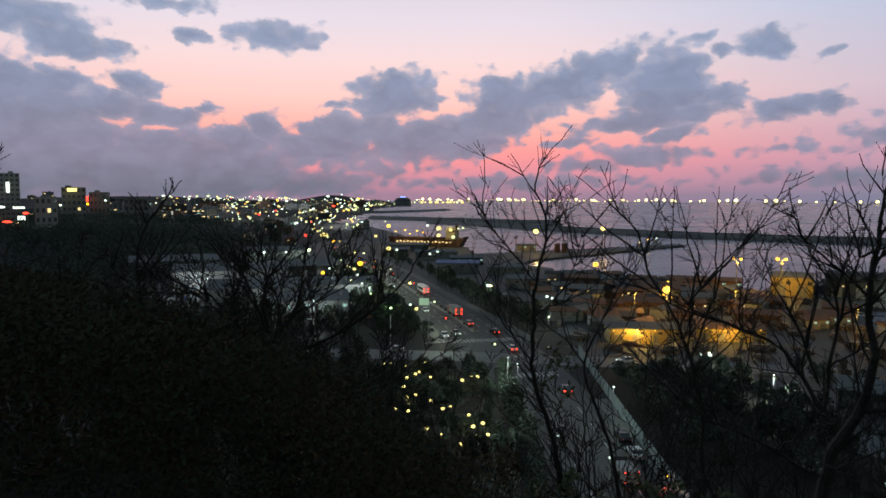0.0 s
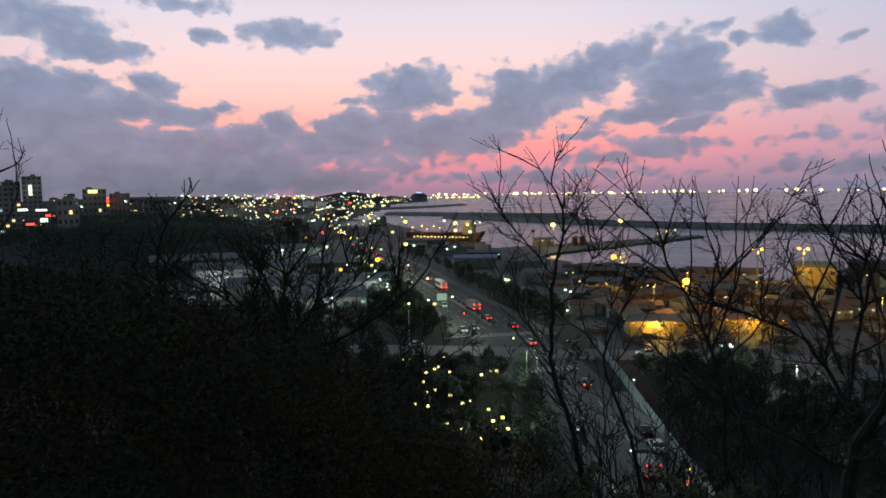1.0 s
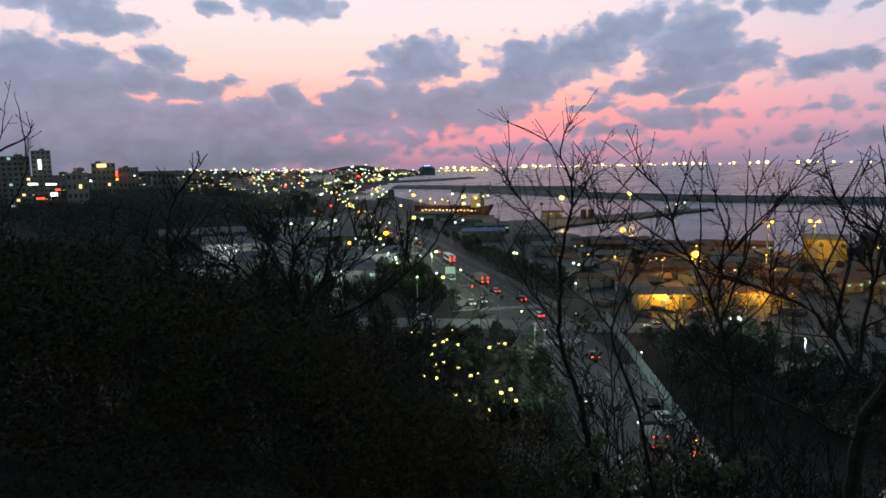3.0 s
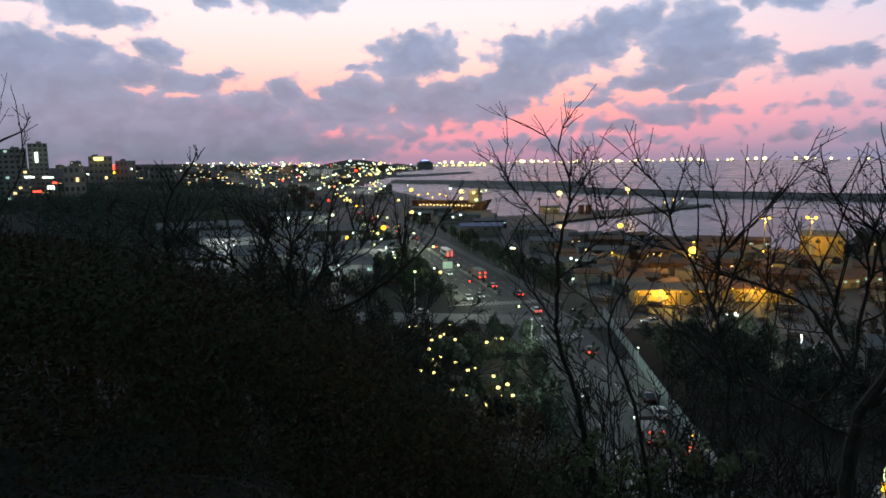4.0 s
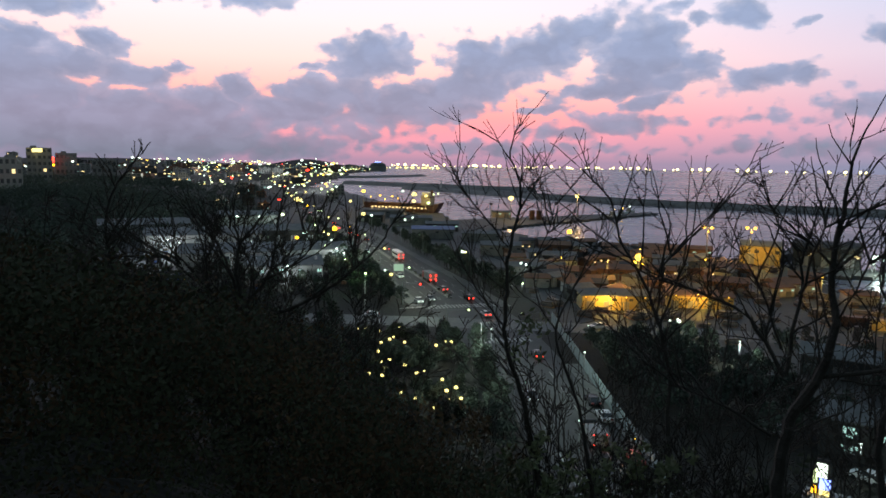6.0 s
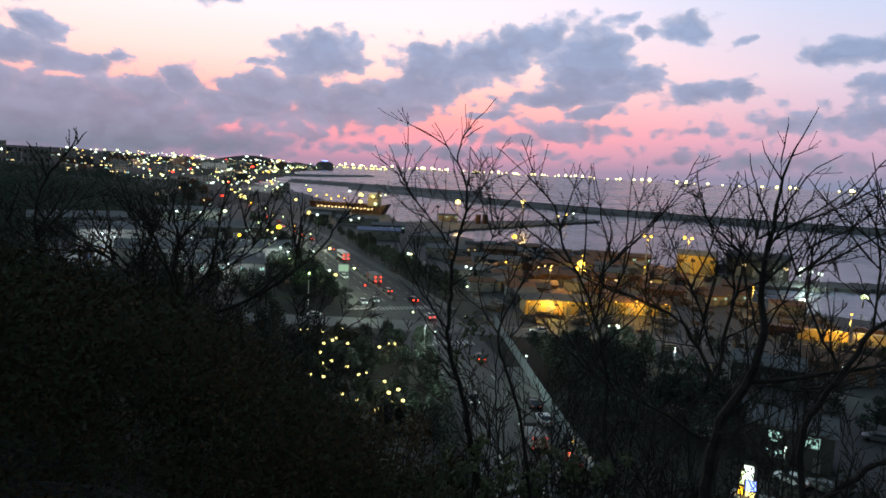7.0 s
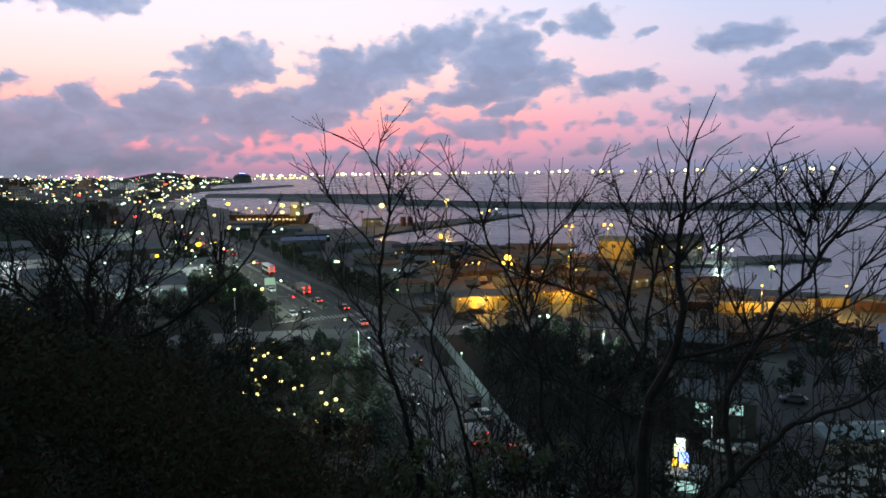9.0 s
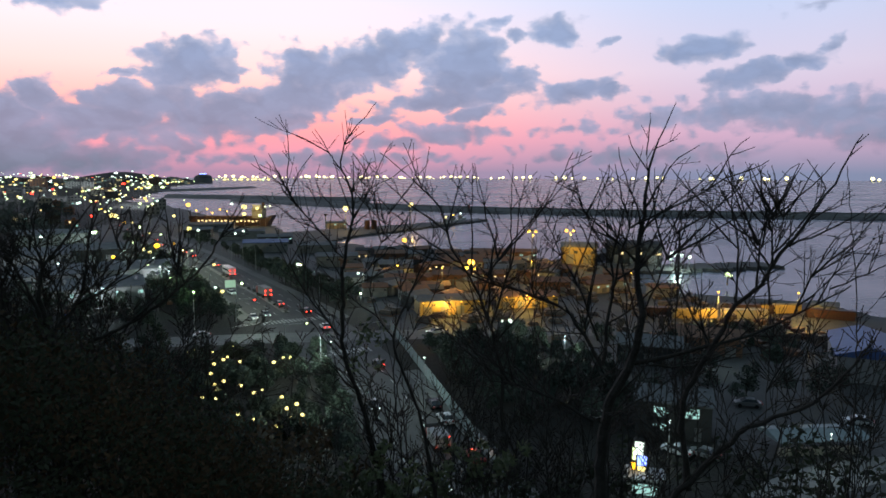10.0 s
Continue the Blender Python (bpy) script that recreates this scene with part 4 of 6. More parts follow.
def street_lamp(x, y, h, r, material, label, turn=0, arm=0.0, group="street lamps", z=None):
    key = (h, r, material, arm)
    base = Z if z is None else z
    if key not in LAMPS:
        e = thing("street_lamp", pose(x, y, base, 0, 0, turn), label, "street lamp", group)
        p, g = lamp_meshes(h, r, material, arm)
        part("pole", p, e)
        if arm:
            part("arm", box("arm", abs(arm), 0.08, 0.08, "steel", 0, arm / 2, 0, h - 0.1), e)
        part("lamp_head", g, e)
        LAMPS[key] = e
        return e
    e = copy_thing(LAMPS[key], pose(x, y, base, 0, 0, turn))
    return tagged(e, label, "street lamp", group)


LAMPS = {}


def point(x, y, z, watts, col, size=0.4):
    d = bpy.data.lights.new("lamp_light", "POINT")
    d.energy, d.color, d.shadow_soft_size = watts, col, size
    ob = new("lamp_light", d)
    ob.location = (x, y, z)


SODIUM, WARM, COOL = (1.0, 0.6, 0.12), (1.0, 0.8, 0.45), (0.75, 1.0, 0.9)


def mast(x, y, top, heads, material, label):
    """A tall port floodlight mast with a ring of lamps."""
    e = thing("floodlight_mast", pose(x, y, Z), label, "floodlight", "port floodlights")
    h = top - Z
    part("pole", rod("pole", 0.32, 0.16, h, "steel", 10), e)
    part("crown_ring", rod("crown_ring", 0.9, 0.9, 0.25, "steel", 12, z=h - 0.4), e)
    # each ball is as wide as the glow round its lamp
    for dx, dz, r in heads:
        part("lamp_head", globe("lamp_head", r, material, h + dz, dx, 0, 0.85), e)


# ---- boats on the horizon, fishing with lamps ----
def boat_meshes():
    hull = prism("hull", [(-11, 2.2), (-9.5, -0.8), (9, -0.8), (12.5, 3.2), (8, 2.4)], 5.0, "wall_dark")
    cabin = box("wheelhouse", 5, 3.6, 4.5, "white", 0.3, -4, 0, 2.2)
    rig = box("lamp_rig", 19, 1.2, 0.3, "steel", 0, 0, 0, 9.0)
    # one big ball stands for the lamp rows with their glow
    lamps = globe("deck_lamp", 7.0, "l_boat", 9.6, 0, 0, 0.9)
    return hull, cabin, rig, lamps


BOAT = None


def fishing_boat(az, r, k):
    global BOAT
    x, y = -math.sin(radians(az)) * r, math.cos(radians(az)) * r
    m = pose(x, y, 0.6, 0, 0, az + 20 * math.sin(az * 7))
    if BOAT is None:
        BOAT = thing("fishing_boat", m, "fishing boat with bright attracting lamps on the horizon", "boat", "fishing boats")
        for n, me in zip(("hull", "wheelhouse", "lamp_rig", "deck_lamp"), boat_meshes()):
            part(n, me, BOAT)
        BOAT.scale = (k, k, k)
        return
    e = copy_thing(BOAT, m)
    e.scale = (k, k, k)


rng = random.Random(77)
a = 2.2
while a > -17.5:
    fishing_boat(a, rng.uniform(4300, 4750), rng.choice((0.45, 0.6, 0.8, 1.0, 1.3)))
    a -= rng.choice((0.14, 0.2, 0.28, 0.4, 0.6))
for az in (-17.5, -18.1, -18.7, -19.0, -20.1, -20.8, -21.1, -22.2, -22.8, -23.4, -25.5, -26.2, -26.8, -27.8, -28.9, -30.1, -31.7, -32.7, -33.6, -34.0, -36.8, -37.6, -37.8, -39.8, -41.4, -41.7, -42.9, -48.4, -48.8):
    fishing_boat(az, rng.uniform(4200, 4600), rng.choice((0.8, 1.1, 1.3, 1.5)))


def sight(az, el, r):
    """A place r metres off along a bearing (degrees to the left) and a height angle from the lookout."""
    return -math.sin(radians(az)) * r, math.cos(radians(az)) * r, EYE + r * math.tan(radians(el))


# ---- breakwaters ----
def mound(name, pts, width, top, label):
    line = curve_pts(pts, 14)
    rng = random.Random(len(line))
    prof = [(-1.0, -3.0), (-0.62, 0.5), (-0.3, 1.0), (0.28, 1.0), (0.34, 1.35), (0.5, 1.35), (0.6, 0.7), (1.0, -3.0)]
    v, f = [], []
    n = len(prof)
    for i, p in enumerate(line):
        d = (Vector(line[min(i + 1, len(line) - 1)]) - Vector(line[max(i - 1, 0)])).normalized()
        s = Vector((-d.y, d.x)) * width / 2
        for u, h in prof:
            j = rng.uniform(-0.3, 0.3)
            v.append((p[0] + s.x * u, p[1] + s.y * u, (h * top if h > 0 else h) + j))
    for i in range(len(line) - 1):
        f += [(i * n + k, i * n + k + 1, (i + 1) * n + k + 1, (i + 1) * n + k) for k in range(n - 1)]
    f += [tuple(range(n)), tuple(range(len(v) - n, len(v)))]
    tagged(new(name, mesh_of(name, v, f, "rock")), label, "breakwater", kind="structure")


mound("breakwater", [(-125, 1150), (-20, 1080), (90, 1005), (173, 948)], 16, 4.2, "long dark rubble breakwater across the bay")
mound("breakwater", [(-20, 985), (31, 927), (110, 800), (219, 674), (353, 583), (480, 520), (640, 440), (900, 330)], 16, 4.4, "long dark rubble breakwater across the bay")
mound("breakwater", [(-190, 1500), (-110, 1560), (-38, 1690), (20, 1820)], 22, 3.5, "low far breakwater off the town shore")


def beacon(x, y, h, material):
    e = thing("beacon_tower", pose(x, y, 3.5), "slim painted beacon at the breakwater head, unlit", "beacon", "harbour beacons")
    part("base", rod("base", 1.6, 1.4, 1.2, "concrete", 12), e)
    part("tower", rod("tower", 0.9, 0.6, h, material, 12, z=1.2), e)
    part("gallery", rod("gallery", 1.3, 1.3, 0.3, "steel", 12, z=h + 1.2), e)
    part("lantern", rod("lantern", 0.5, 0.4, 1.4, "glass", 10, z=h + 1.5), e)


beacon(31, 927, 9, "white")
beacon(172, 949, 8, "car_red")
beacon(222, 672, 4, "car_red")

# ---- floodlights of the port ----
x, y, z = sight(-18.51, -7.56, 212)
mast(x, y, z, [(0, 0, 1.15), (-1.4, -1.7, 0.65), (1.2, -2.1, 0.45)], "l_sodium", "tall sodium floodlight mast in the port yard")
point(x, y - 2.5, z - 0.5, 4500, SODIUM)
for az, el, r, rr in ((-7.85, -3.03, 470, 1.9), (-13.34, -2.7, 480, 1.7)):
    x, y, z = sight(az, el, r)
    mast(x, y, z, [(0, 0, rr)], "l_warm", "tall quay floodlight mast with one bright lamp")
    point(x, y - 4, z - 2, 5000, (1.0, 0.62, 0.2))
x, y, z = sight(-12.81, -5.71, 345)
mast(x, y, z, [(0, 0, 1.35)], "l_sodium", "sodium lamp post at the water's edge")
for az, el in ((-23.65, -4.9), (-26.78, -4.8)):
    x, y, z = sight(az, el, 292)
    mast(x, y, z, [(-1.7, 0.2, 0.7), (1.6, 0, 0.62), (0.2, -1.6, 0.4)], "l_sodium", "tall sodium floodlight mast with paired lamps")
    point(x, y - 3, z - 1, 2600, SODIUM)
x, y, z = sight(-39.18, -7.88, 262)
mast(x, y, z, [(0, 0, 1.0), (1.5, -0.3, 0.5)], "l_green", "lamp post on the jetty")
for k, (az, el, rr) in enumerate(((-35.06, -6.44, 1.5), (-35.66, -6.51, 0.9), (-36.27, -6.61, 1.0), (-34.9, -6.9, 0.6))):
    x, y, z = sight(az, el, 306)
    mast(x, y, z, [(0, 0, rr)], "l_white", "cool white work lamp on the dock")
point(*sight(-35.4, -6.9, 296), 5000, COOL)
for az, el, rr in ((-21.90, -12.53, 0.55), (-21.2, -12.5, 0.35)):
    x, y, z = sight(az, el, 176)
    street_lamp(x, y, z - Z, rr, "l_white", "white lamp on a short post in the yard")

# ---- moored ship ----


def ship():
    e = thing("cargo_ship", pose(-12, 531, -1.2, 0, 0, -22), "rust-dark cargo ship at the quay under orange lamps", "ship")
    part("hull", prism("hull", [(-32, 9.5), (-29, 0.2), (27, 0.2), (33, 10.5), (25, 8.2), (-22, 8.2), (-24, 9.5)], 10, "hull"), e)
    part("deck_rail", box("deck_rail", 46, 9.4, 0.25, "roof_rust", 0, 0, 0, 9.1), e)
    for k in range(5):
        part("hatch", box("hatch", 7, 7, 1.2, "roof_rust", 0.15, -17 + k * 7.8, 0, 8.2), e)
    part("superstructure", box("superstructure", 8, 9, 7.5, "wall_cream", 0.2, 21, 0, 8.2), e)
    part("bridge", box("bridge", 6, 10, 2.6, "white", 0.2, 21, 0, 15.7), e)
    part("funnel", box("funnel", 2.4, 2.4, 4.2, "hull", 0.3, 24.5, 0, 15.7, 0.85), e)
    pane = box("porthole", 1.6, 0.1, 1.1, "w_warm")
    for k in range(16):
        part("porthole", pane, e, pose(-24 + k * 3.0, -5.06, 5.2 + 0.4 * (k % 2)))
    for k in range(4):
        part("mast", rod("mast", 0.25, 0.12, 10, "steel", 8, -22 + k * 14, 0, 8.2), e)


ship()
for az, el, rr, ma in ((0.34, -2.91, 2.0, "l_warm"), (0.36, -3.46, 1.5, "l_warm"), (-0.67, -3.01, 1.2, "l_warm"), (-0.88, -3.60, 1.3, "l_green"), (1.30, -2.62, 1.1, "l_white"),
                       (4.60, -2.67, 1.5, "l_sodium"), (3.2, -3.0, 0.7, "l_sodium"), (2.2, -3.05, 0.7, "l_sodium"), (-1.7, -2.8, 0.8, "l_green"), (-1.3, -2.85, 0.7, "l_green"), (4.0, -3.1, 0.6, "l_sodium"), (2.8, -3.3, 0.6, "l_sodium"), (1.7, -3.2, 0.6, "l_sodium")):
    x, y, z = sight(az, el, 512)
    street_lamp(x, y, round(z - Z, 1), rr, ma, "quay lamp beside the moored ship")
point(-30, 505, 14, 7000, SODIUM)
point(2, 496, 16, 7000, (1.0, 0.7, 0.25))

# ---- buildings ----


def building(x, y, w, d, h, turn, wall, label, floors, cols, lit=0.3, seed=0, cool=0.3, z=None, group="town buildings", name="building"):
    """A flat-roofed block with parapet, stair head and inset windows on the side to the lookout."""
    rng = random.Random(seed)
    e = thing(name, pose(x, y, ground_z(x, y) - 0.3 if z is None else z, 0, 0, turn), label, "building", group)
    bm = bmesh.new()
    bmesh.ops.create_cube(bm, size=1, matrix=Matrix.Translation((0, 0, h / 2)) @ Matrix.Diagonal((w, d, h, 1)))
    top = max(bm.faces, key=lambda q: q.calc_center_median().z)
    bmesh.ops.inset_individual(bm, faces=[top], thickness=0.35)
    for v in top.verts:
        v.co.z -= 0.9
    part("wall", bm_mesh("wall", bm, wall), e)
    part("stair_head", box("stair_head", w * 0.25, d * 0.35, 2.6, wall, 0.05, w * rng.uniform(-0.25, 0.25), 0, h - 0.9), e)
    ww, wh = w / cols * 0.55, h / floors * 0.45
    panes = {k: box("window", ww, 0.12, wh, k) for k in ("glass", "w_warm", "w_cool")}
    for i in range(floors):
        for j in range(cols):
            k = ("w_cool" if rng.random() < cool else "w_warm") if rng.random() < lit else "glass"
            part("window", panes[k], e, pose((j + 0.5) * w / cols - w / 2, -d / 2 - 0.02, (i + 0.32) * h / floors))
    return e


def shed(x, y, w, d, h, turn, wall, roof, label, rise=1.6, doors=2, curved=False, group="port sheds", name="shed"):
    """A gabled or barrel-roofed hall with eaves and roller doors; the ridge runs along its width."""
    e = thing(name, pose(x, y, Z - 0.05, 0, 0, turn), label, "shed", group)
    part("wall", box("wall", w, d, h, wall, 0.04), e)
    n = 9 if curved else 3
    o = [(-d / 2 - 0.5, h + 0.02)] + [(-(d / 2 + 0.5) * math.cos(math.pi * k / (n - 1)), h + 0.25 + rise * math.sin(math.pi * k / (n - 1))) for k in range(n)] + [(d / 2 + 0.5, h + 0.02)]
    ob = part("roof", prism("roof", o, w + 0.8, roof), e, pose(0, 0, 0, 0, 0, 90))
    door = box("roller_door", w / (doors * 2.2), 0.14, h * 0.62, "steel", 0.02)
    for k in range(doors):
        part("roller_door", door, e, pose((k + 0.5) * w / doors - w / 2, -d / 2 - 0.03, 0))
    q = int(x * 7 + y * 13) % 10
    pane = box("window", w / (doors * 4.5), 0.1, h * 0.16, "w_warm" if q == 3 else "w_cool" if q in (5, 8) else "glass")
    for k in range(doors):
        part("window", pane, e, pose((k + 0.95) * w / doors - w / 2 - w / doors * 0.12, -d / 2 - 0.03, h * 0.66))
    if name == "shed":
        rib = box("pilaster", 0.22, 0.16, h, wall)
        for k in range(int(w / 3.2) + 1):
            part("pilaster", rib, e, pose(-w / 2 + 0.15 + k * (w - 0.3) / int(w / 3.2), -d / 2 - 0.08, 0))
    return e


# port yard under sodium light
shed(55, 184, 19, 8, 4.0, -3, "wall_lamp_tint", "roof_grey", "long cream store lit amber by yard lamps", 1.2, 4)
point(52, 177.5, 5.0, 2600, SODIUM)
for xx, yy in ((46, 179), (57, 178.6), (62, 178.2), (72, 182), (86, 180)):
    street_lamp(xx, yy, 3.8, 0.16, "l_sodium", "small sodium lamp before the stores")
street_lamp(52, 178, 4.2, 0.2, "l_sodium", "sodium lamp before the long store")
shed(80, 187, 18, 8, 3.4, -10, "wall_lamp_tint", "roof_rust", "low store lit amber by yard lamps", 1.2, 4)
point(78, 181, 5.0, 1800, SODIUM)
street_lamp(78, 181.6, 4.2, 0.2, "l_sodium", "sodium lamp before the low store")
shed(140, 269, 15, 12, 8.0, -26, "wall_lamp_tint", "roof_grey", "tall pale warehouse lit amber on its front", 1.6, 2)
point(130, 254, 8, 2600, SODIUM)
shed(167, 268, 24, 14, 6.5, -30, "wall_dark", "wall_dark", "dark barrel-roofed hall at the dock", 3.4, 3, True)
shed(112, 288, 30, 8, 4.2, -20, "wall_brick", "roof_rust", "long low brick shed on the quay", 1.2, 5)
for k, (xx, yy, w, d, h, tn, wa, ro) in enumerate((
        (70, 232, 18, 10, 4.5, 15, "wall_brick", "roof_rust"), (92, 240, 16, 10, 5, 20, "wall_grey", "roof_grey"),
        (50, 228, 14, 9, 4.5, 10, "wall_grey", "roof_rust"), (112, 235, 18, 9, 5, 24, "wall_brick", "roof_rust"),
        (84, 262, 22, 9, 5, 18, "wall_grey", "roof_rust"), (56, 262, 18, 10, 5, 12, "wall_dark", "roof_grey"),
        (104, 262, 14, 8, 4.5, 22, "wall_brick", "roof_rust"), (36, 290, 24, 12, 5.5, 6, "wall_grey", "roof_grey"),
        (62, 300, 20, 10, 4.5, 12, "wall_brick", "roof_rust"), (88, 296, 16, 9, 4.5, 18, "wall_dark", "roof_rust"),
        (98, 208, 18, 9, 4.5, 24, "wall_brick", "roof_rust"), (120, 206, 14, 9, 4.5, 28, "wall_grey", "roof_rust"),
        (32, 340, 26, 12, 5, 6, "wall_grey", "roof_grey"), (8, 352, 30, 14, 6, 3, "wall_grey", "roof_blue"),
        (-4, 420, 36, 14, 6, 0, "wall_grey", "roof_grey"), (-30, 440, 22, 14, 6, 4, "wall_dark", "roof_grey"),
        (14, 390, 26, 12, 5, 2, "wall_dark", "roof_grey"), (-24, 480, 40, 14, 6, 4, "wall_grey", "roof_grey"),
        (36, 238, 10, 8, 4, 8, "wall_grey", "roof_grey"), (132, 222, 14, 8, 4, 30, "wall_brick", "roof_rust"))):
    shed(xx, yy, w * 0.72, d * 0.8, h * 0.8, -tn, wa, ro, "weathered low harbour shed with a sheet roof", 1.3, 3)
for xx, yy, zz, pw in ((62, 216, 8, 900), (98, 224, 8, 900), (84, 250, 8, 900), (118, 190, 8, 1200)):
    street_lamp(xx, yy, 8.0, 0.28, "l_sodium", "sodium lamp among the harbour sheds")
    point(xx, yy - 1.0, zz, pw, SODIUM)


def harbour_clutter():
    """Small houses, tarpaulin-covered cargo and vans between the sheds."""
    rng = random.Random(33)
    walls, roofs = ("wall_brick", "wall_grey", "wall_dark", "wall_cream"), ("roof_rust", "roof_grey", "wall_dark", "roof_rust")
    for k in range(90):
        x, y = rng.uniform(36, 138), rng.uniform(192, 326)
        if x > np.interp(y, COAST_Y, COAST_X) - 12 or x < lane(y) + 26:
            continue
        wa, ro = rng.choice(walls), rng.choice(roofs)
        shed(x, y, rng.uniform(6, 9), rng.uniform(5, 7), rng.uniform(2.6, 3.6), rng.uniform(-20, 50), wa, ro, "small low harbour house with a worn roof", 1.1, 2, group="harbour houses", name="house")
    pile = None
    for k in range(230):
        x, y = rng.uniform(36, 142), rng.uniform(146, 320)
        if x > np.interp(y, COAST_Y, COAST_X) - 6 or x < lane(y) + 22 or abs(y - np.interp(x, [0, 38, 66, 130], [166, 160, 156, 138])) < 7:
            continue
        m = pose(x, y, Z, 0, 0, rng.uniform(0, 180))
        if pile is None:
            pile = thing("cargo_pile", m, "tarpaulin-covered cargo pile in the port yard", "cargo", "cargo piles")
            bm = bmesh.new()
            bmesh.ops.create_cube(bm, size=1, matrix=Matrix.Translation((0, 0, 0.75)) @ Matrix.Diagonal((4.5, 2.6, 1.5, 1)))
            bmesh.ops.bevel(bm, geom=bm.edges[:], offset=0.4, segments=2, affect="EDGES")
            for v in bm.verts:
                v.co += noise.noise_vector(v.co * 0.8) * 0.25
                v.co.z = max(0.0, v.co.z)
            part("tarpaulin", bm_mesh("tarpaulin", bm, "tarp"), pile)
            part("pallet", box("pallet", 4.2, 2.4, 0.15, "wall_brick", 0.02), pile)
        else:
            e = copy_thing(pile, m)
            q = rng.uniform(0.5, 1.3)
            e.scale = (q, q * rng.uniform(0.7, 1.2), q)


lane = lambda y: along(main_line, y)[0].x
harbour_clutter()


def yard_clutter():
    """Pallets of goods, rusty skips and stacked drums on the lit yard before the containers."""
    rng = random.Random(61)
    drum = rod("drum", 0.3, 0.3, 0.9, "hull", 10)
    skip = prism("body", [(-2.2, 1.5), (-1.5, 0.1), (1.5, 0.1), (2.2, 1.5)], 1.9, "roof_rust")
    brace = box("rib", 0.1, 2.0, 1.2, "wall_dark", 0, 0, 0, 0.2)
    crate, slab = box("crate", 1.5, 1.2, 1.1, "tarp", 0.06), box("pallet", 1.6, 1.3, 0.14, "wall_brick", 0.02)
    for k in range(110):
        x = rng.uniform(84, 138)
        y = rng.uniform(122, 153) - (x - 84) * 0.14
        m = pose(x, y, Z, 0, 0, rng.uniform(0, 180))
        if k % 5 == 0:
            e = thing("skip", m, "rusty steel skip on the lit port yard", "skip", "yard skips")
            part("body", skip, e)
            for dx in (-1.0, 1.0):
                part("rib", brace, e, pose(dx, 0, 0))
        elif k % 5 == 1:
            e = thing("drum_stack", m, "cluster of rust-red oil drums on the yard", "drums", "yard drums")
            for i in range(5):
                part("drum", drum, e, pose(0.66 * (i % 3), 0.62 * (i // 3), 0))
        else:
            e = thing("pallet_stack", m, "pallet of dark wrapped goods on the yard", "pallet", "yard pallets")
            part("pallet", slab, e)
            for i in range(rng.randint(1, 3)):
                part("crate", crate, e, pose(rng.uniform(-.1, .1), rng.uniform(-.1, .1), 0.14 + 1.1 * i, 0, 0, rng.uniform(-8, 8)))


yard_clutter()


def container(x, y, turn, wall, label, level=0):
    e = thing("shipping_container", pose(x, y, Z + 2.6 * level, 0, 0, turn), label, "container", "stacked containers")
    part("body", box("body", 12.2, 2.44, 2.58, wall, 0.05), e)
    rib = box("rib", 0.14, 0.05, 2.3, wall)
    for k in range(14):
        part("rib", rib, e, pose(-5.6 + k * 0.86, -1.24, 0.14))


for xx, yy, tn, wa in ((119, 159, -16, "wall_lamp_tint"), (132, 154.5, -19, "wall_cream"), (147, 158, -12, "wall_lamp_tint")):
    container(xx, yy, tn, wa, "cream steel shipping container lit amber")
for xx, yy, tn in ((112, 163, -20), (139, 160, -16), (155, 148, -40)):
    container(xx, yy, tn, "hull", "rust-red steel shipping container in the yard")
shed(158, 153, 7, 6, 2.8, -46, "wall_cream", "roof_grey", "small cream store lit amber by yard lamps", 0.8, 2)
for xx, yy in ((122, 153), (142, 146)):
    street_lamp(xx, yy, 8.0, 0.3, "l_sodium", "sodium lamp in front of the containers")
    point(xx, yy, 7.0, 4800, SODIUM)

# depot below the lookout, with dark plane trees round it
shed(121, 106, 22, 12, 5.0, 48, "wall_grey", "roof_blue", "wide shed with a bright blue sheet roof", 2.0, 3)


def depot_office():
    e = thing("depot_office", pose(63, 88, Z, 0, 0, -36), "dark two-storey depot office with cyan lit panes", "building", "depot")
    part("wall", box("wall", 11, 7, 5.6, "wall_dark", 0.05), e)
    part("roof", prism("roof", [(-4.0, 5.6), (0, 7.2), (4.0, 5.6), (4.0, 5.4), (-4.0, 5.4)], 11.8, "roof_grey"), e, pose(0, 0, 0, 0, 0, 90))
    pane = box("pane", 0.5, 0.06, 0.42, "w_cool")
    rail = box("frame", 2.1, 0.1, 0.08, "steel")
    for x0, z0, rows in ((-2.6, 1.2, 2), (-2.6, 3.3, 3), (1.9, 3.5, 3)):
        w = part("window", box("window", 2.1, 0.08, 0.52 * rows + 0.1, "glass", 0, x0 + 0.78, -3.52, z0 - 0.06), e)
        for i in range(4):
            for j in range(rows):
                if (i * 5 + j * 3 + int(z0 * 10)) % 7 < 5:
                    part("pane", pane, w, pose(x0 + 0.52 * i, -3.58, z0 + 0.52 * j))
        part("sill", rail, e, pose(x0 + 0.78, -3.56, z0 - 0.16))
    part("door", box("door", 1.0, 0.1, 2.1, "steel", 0.02, 3.6, -3.53, 0.0), e)


depot_office()
shed(82, 124, 13, 8, 4.0, -34, "wall_dark", "roof_grey", "dark depot hall with a grey roof", 1.6, 3, group="depot")
shed(100, 128, 14, 9, 3.6, -38, "wall_brick", "roof_rust", "rust-roofed brick depot shed", 1.6, 3, group="depot")


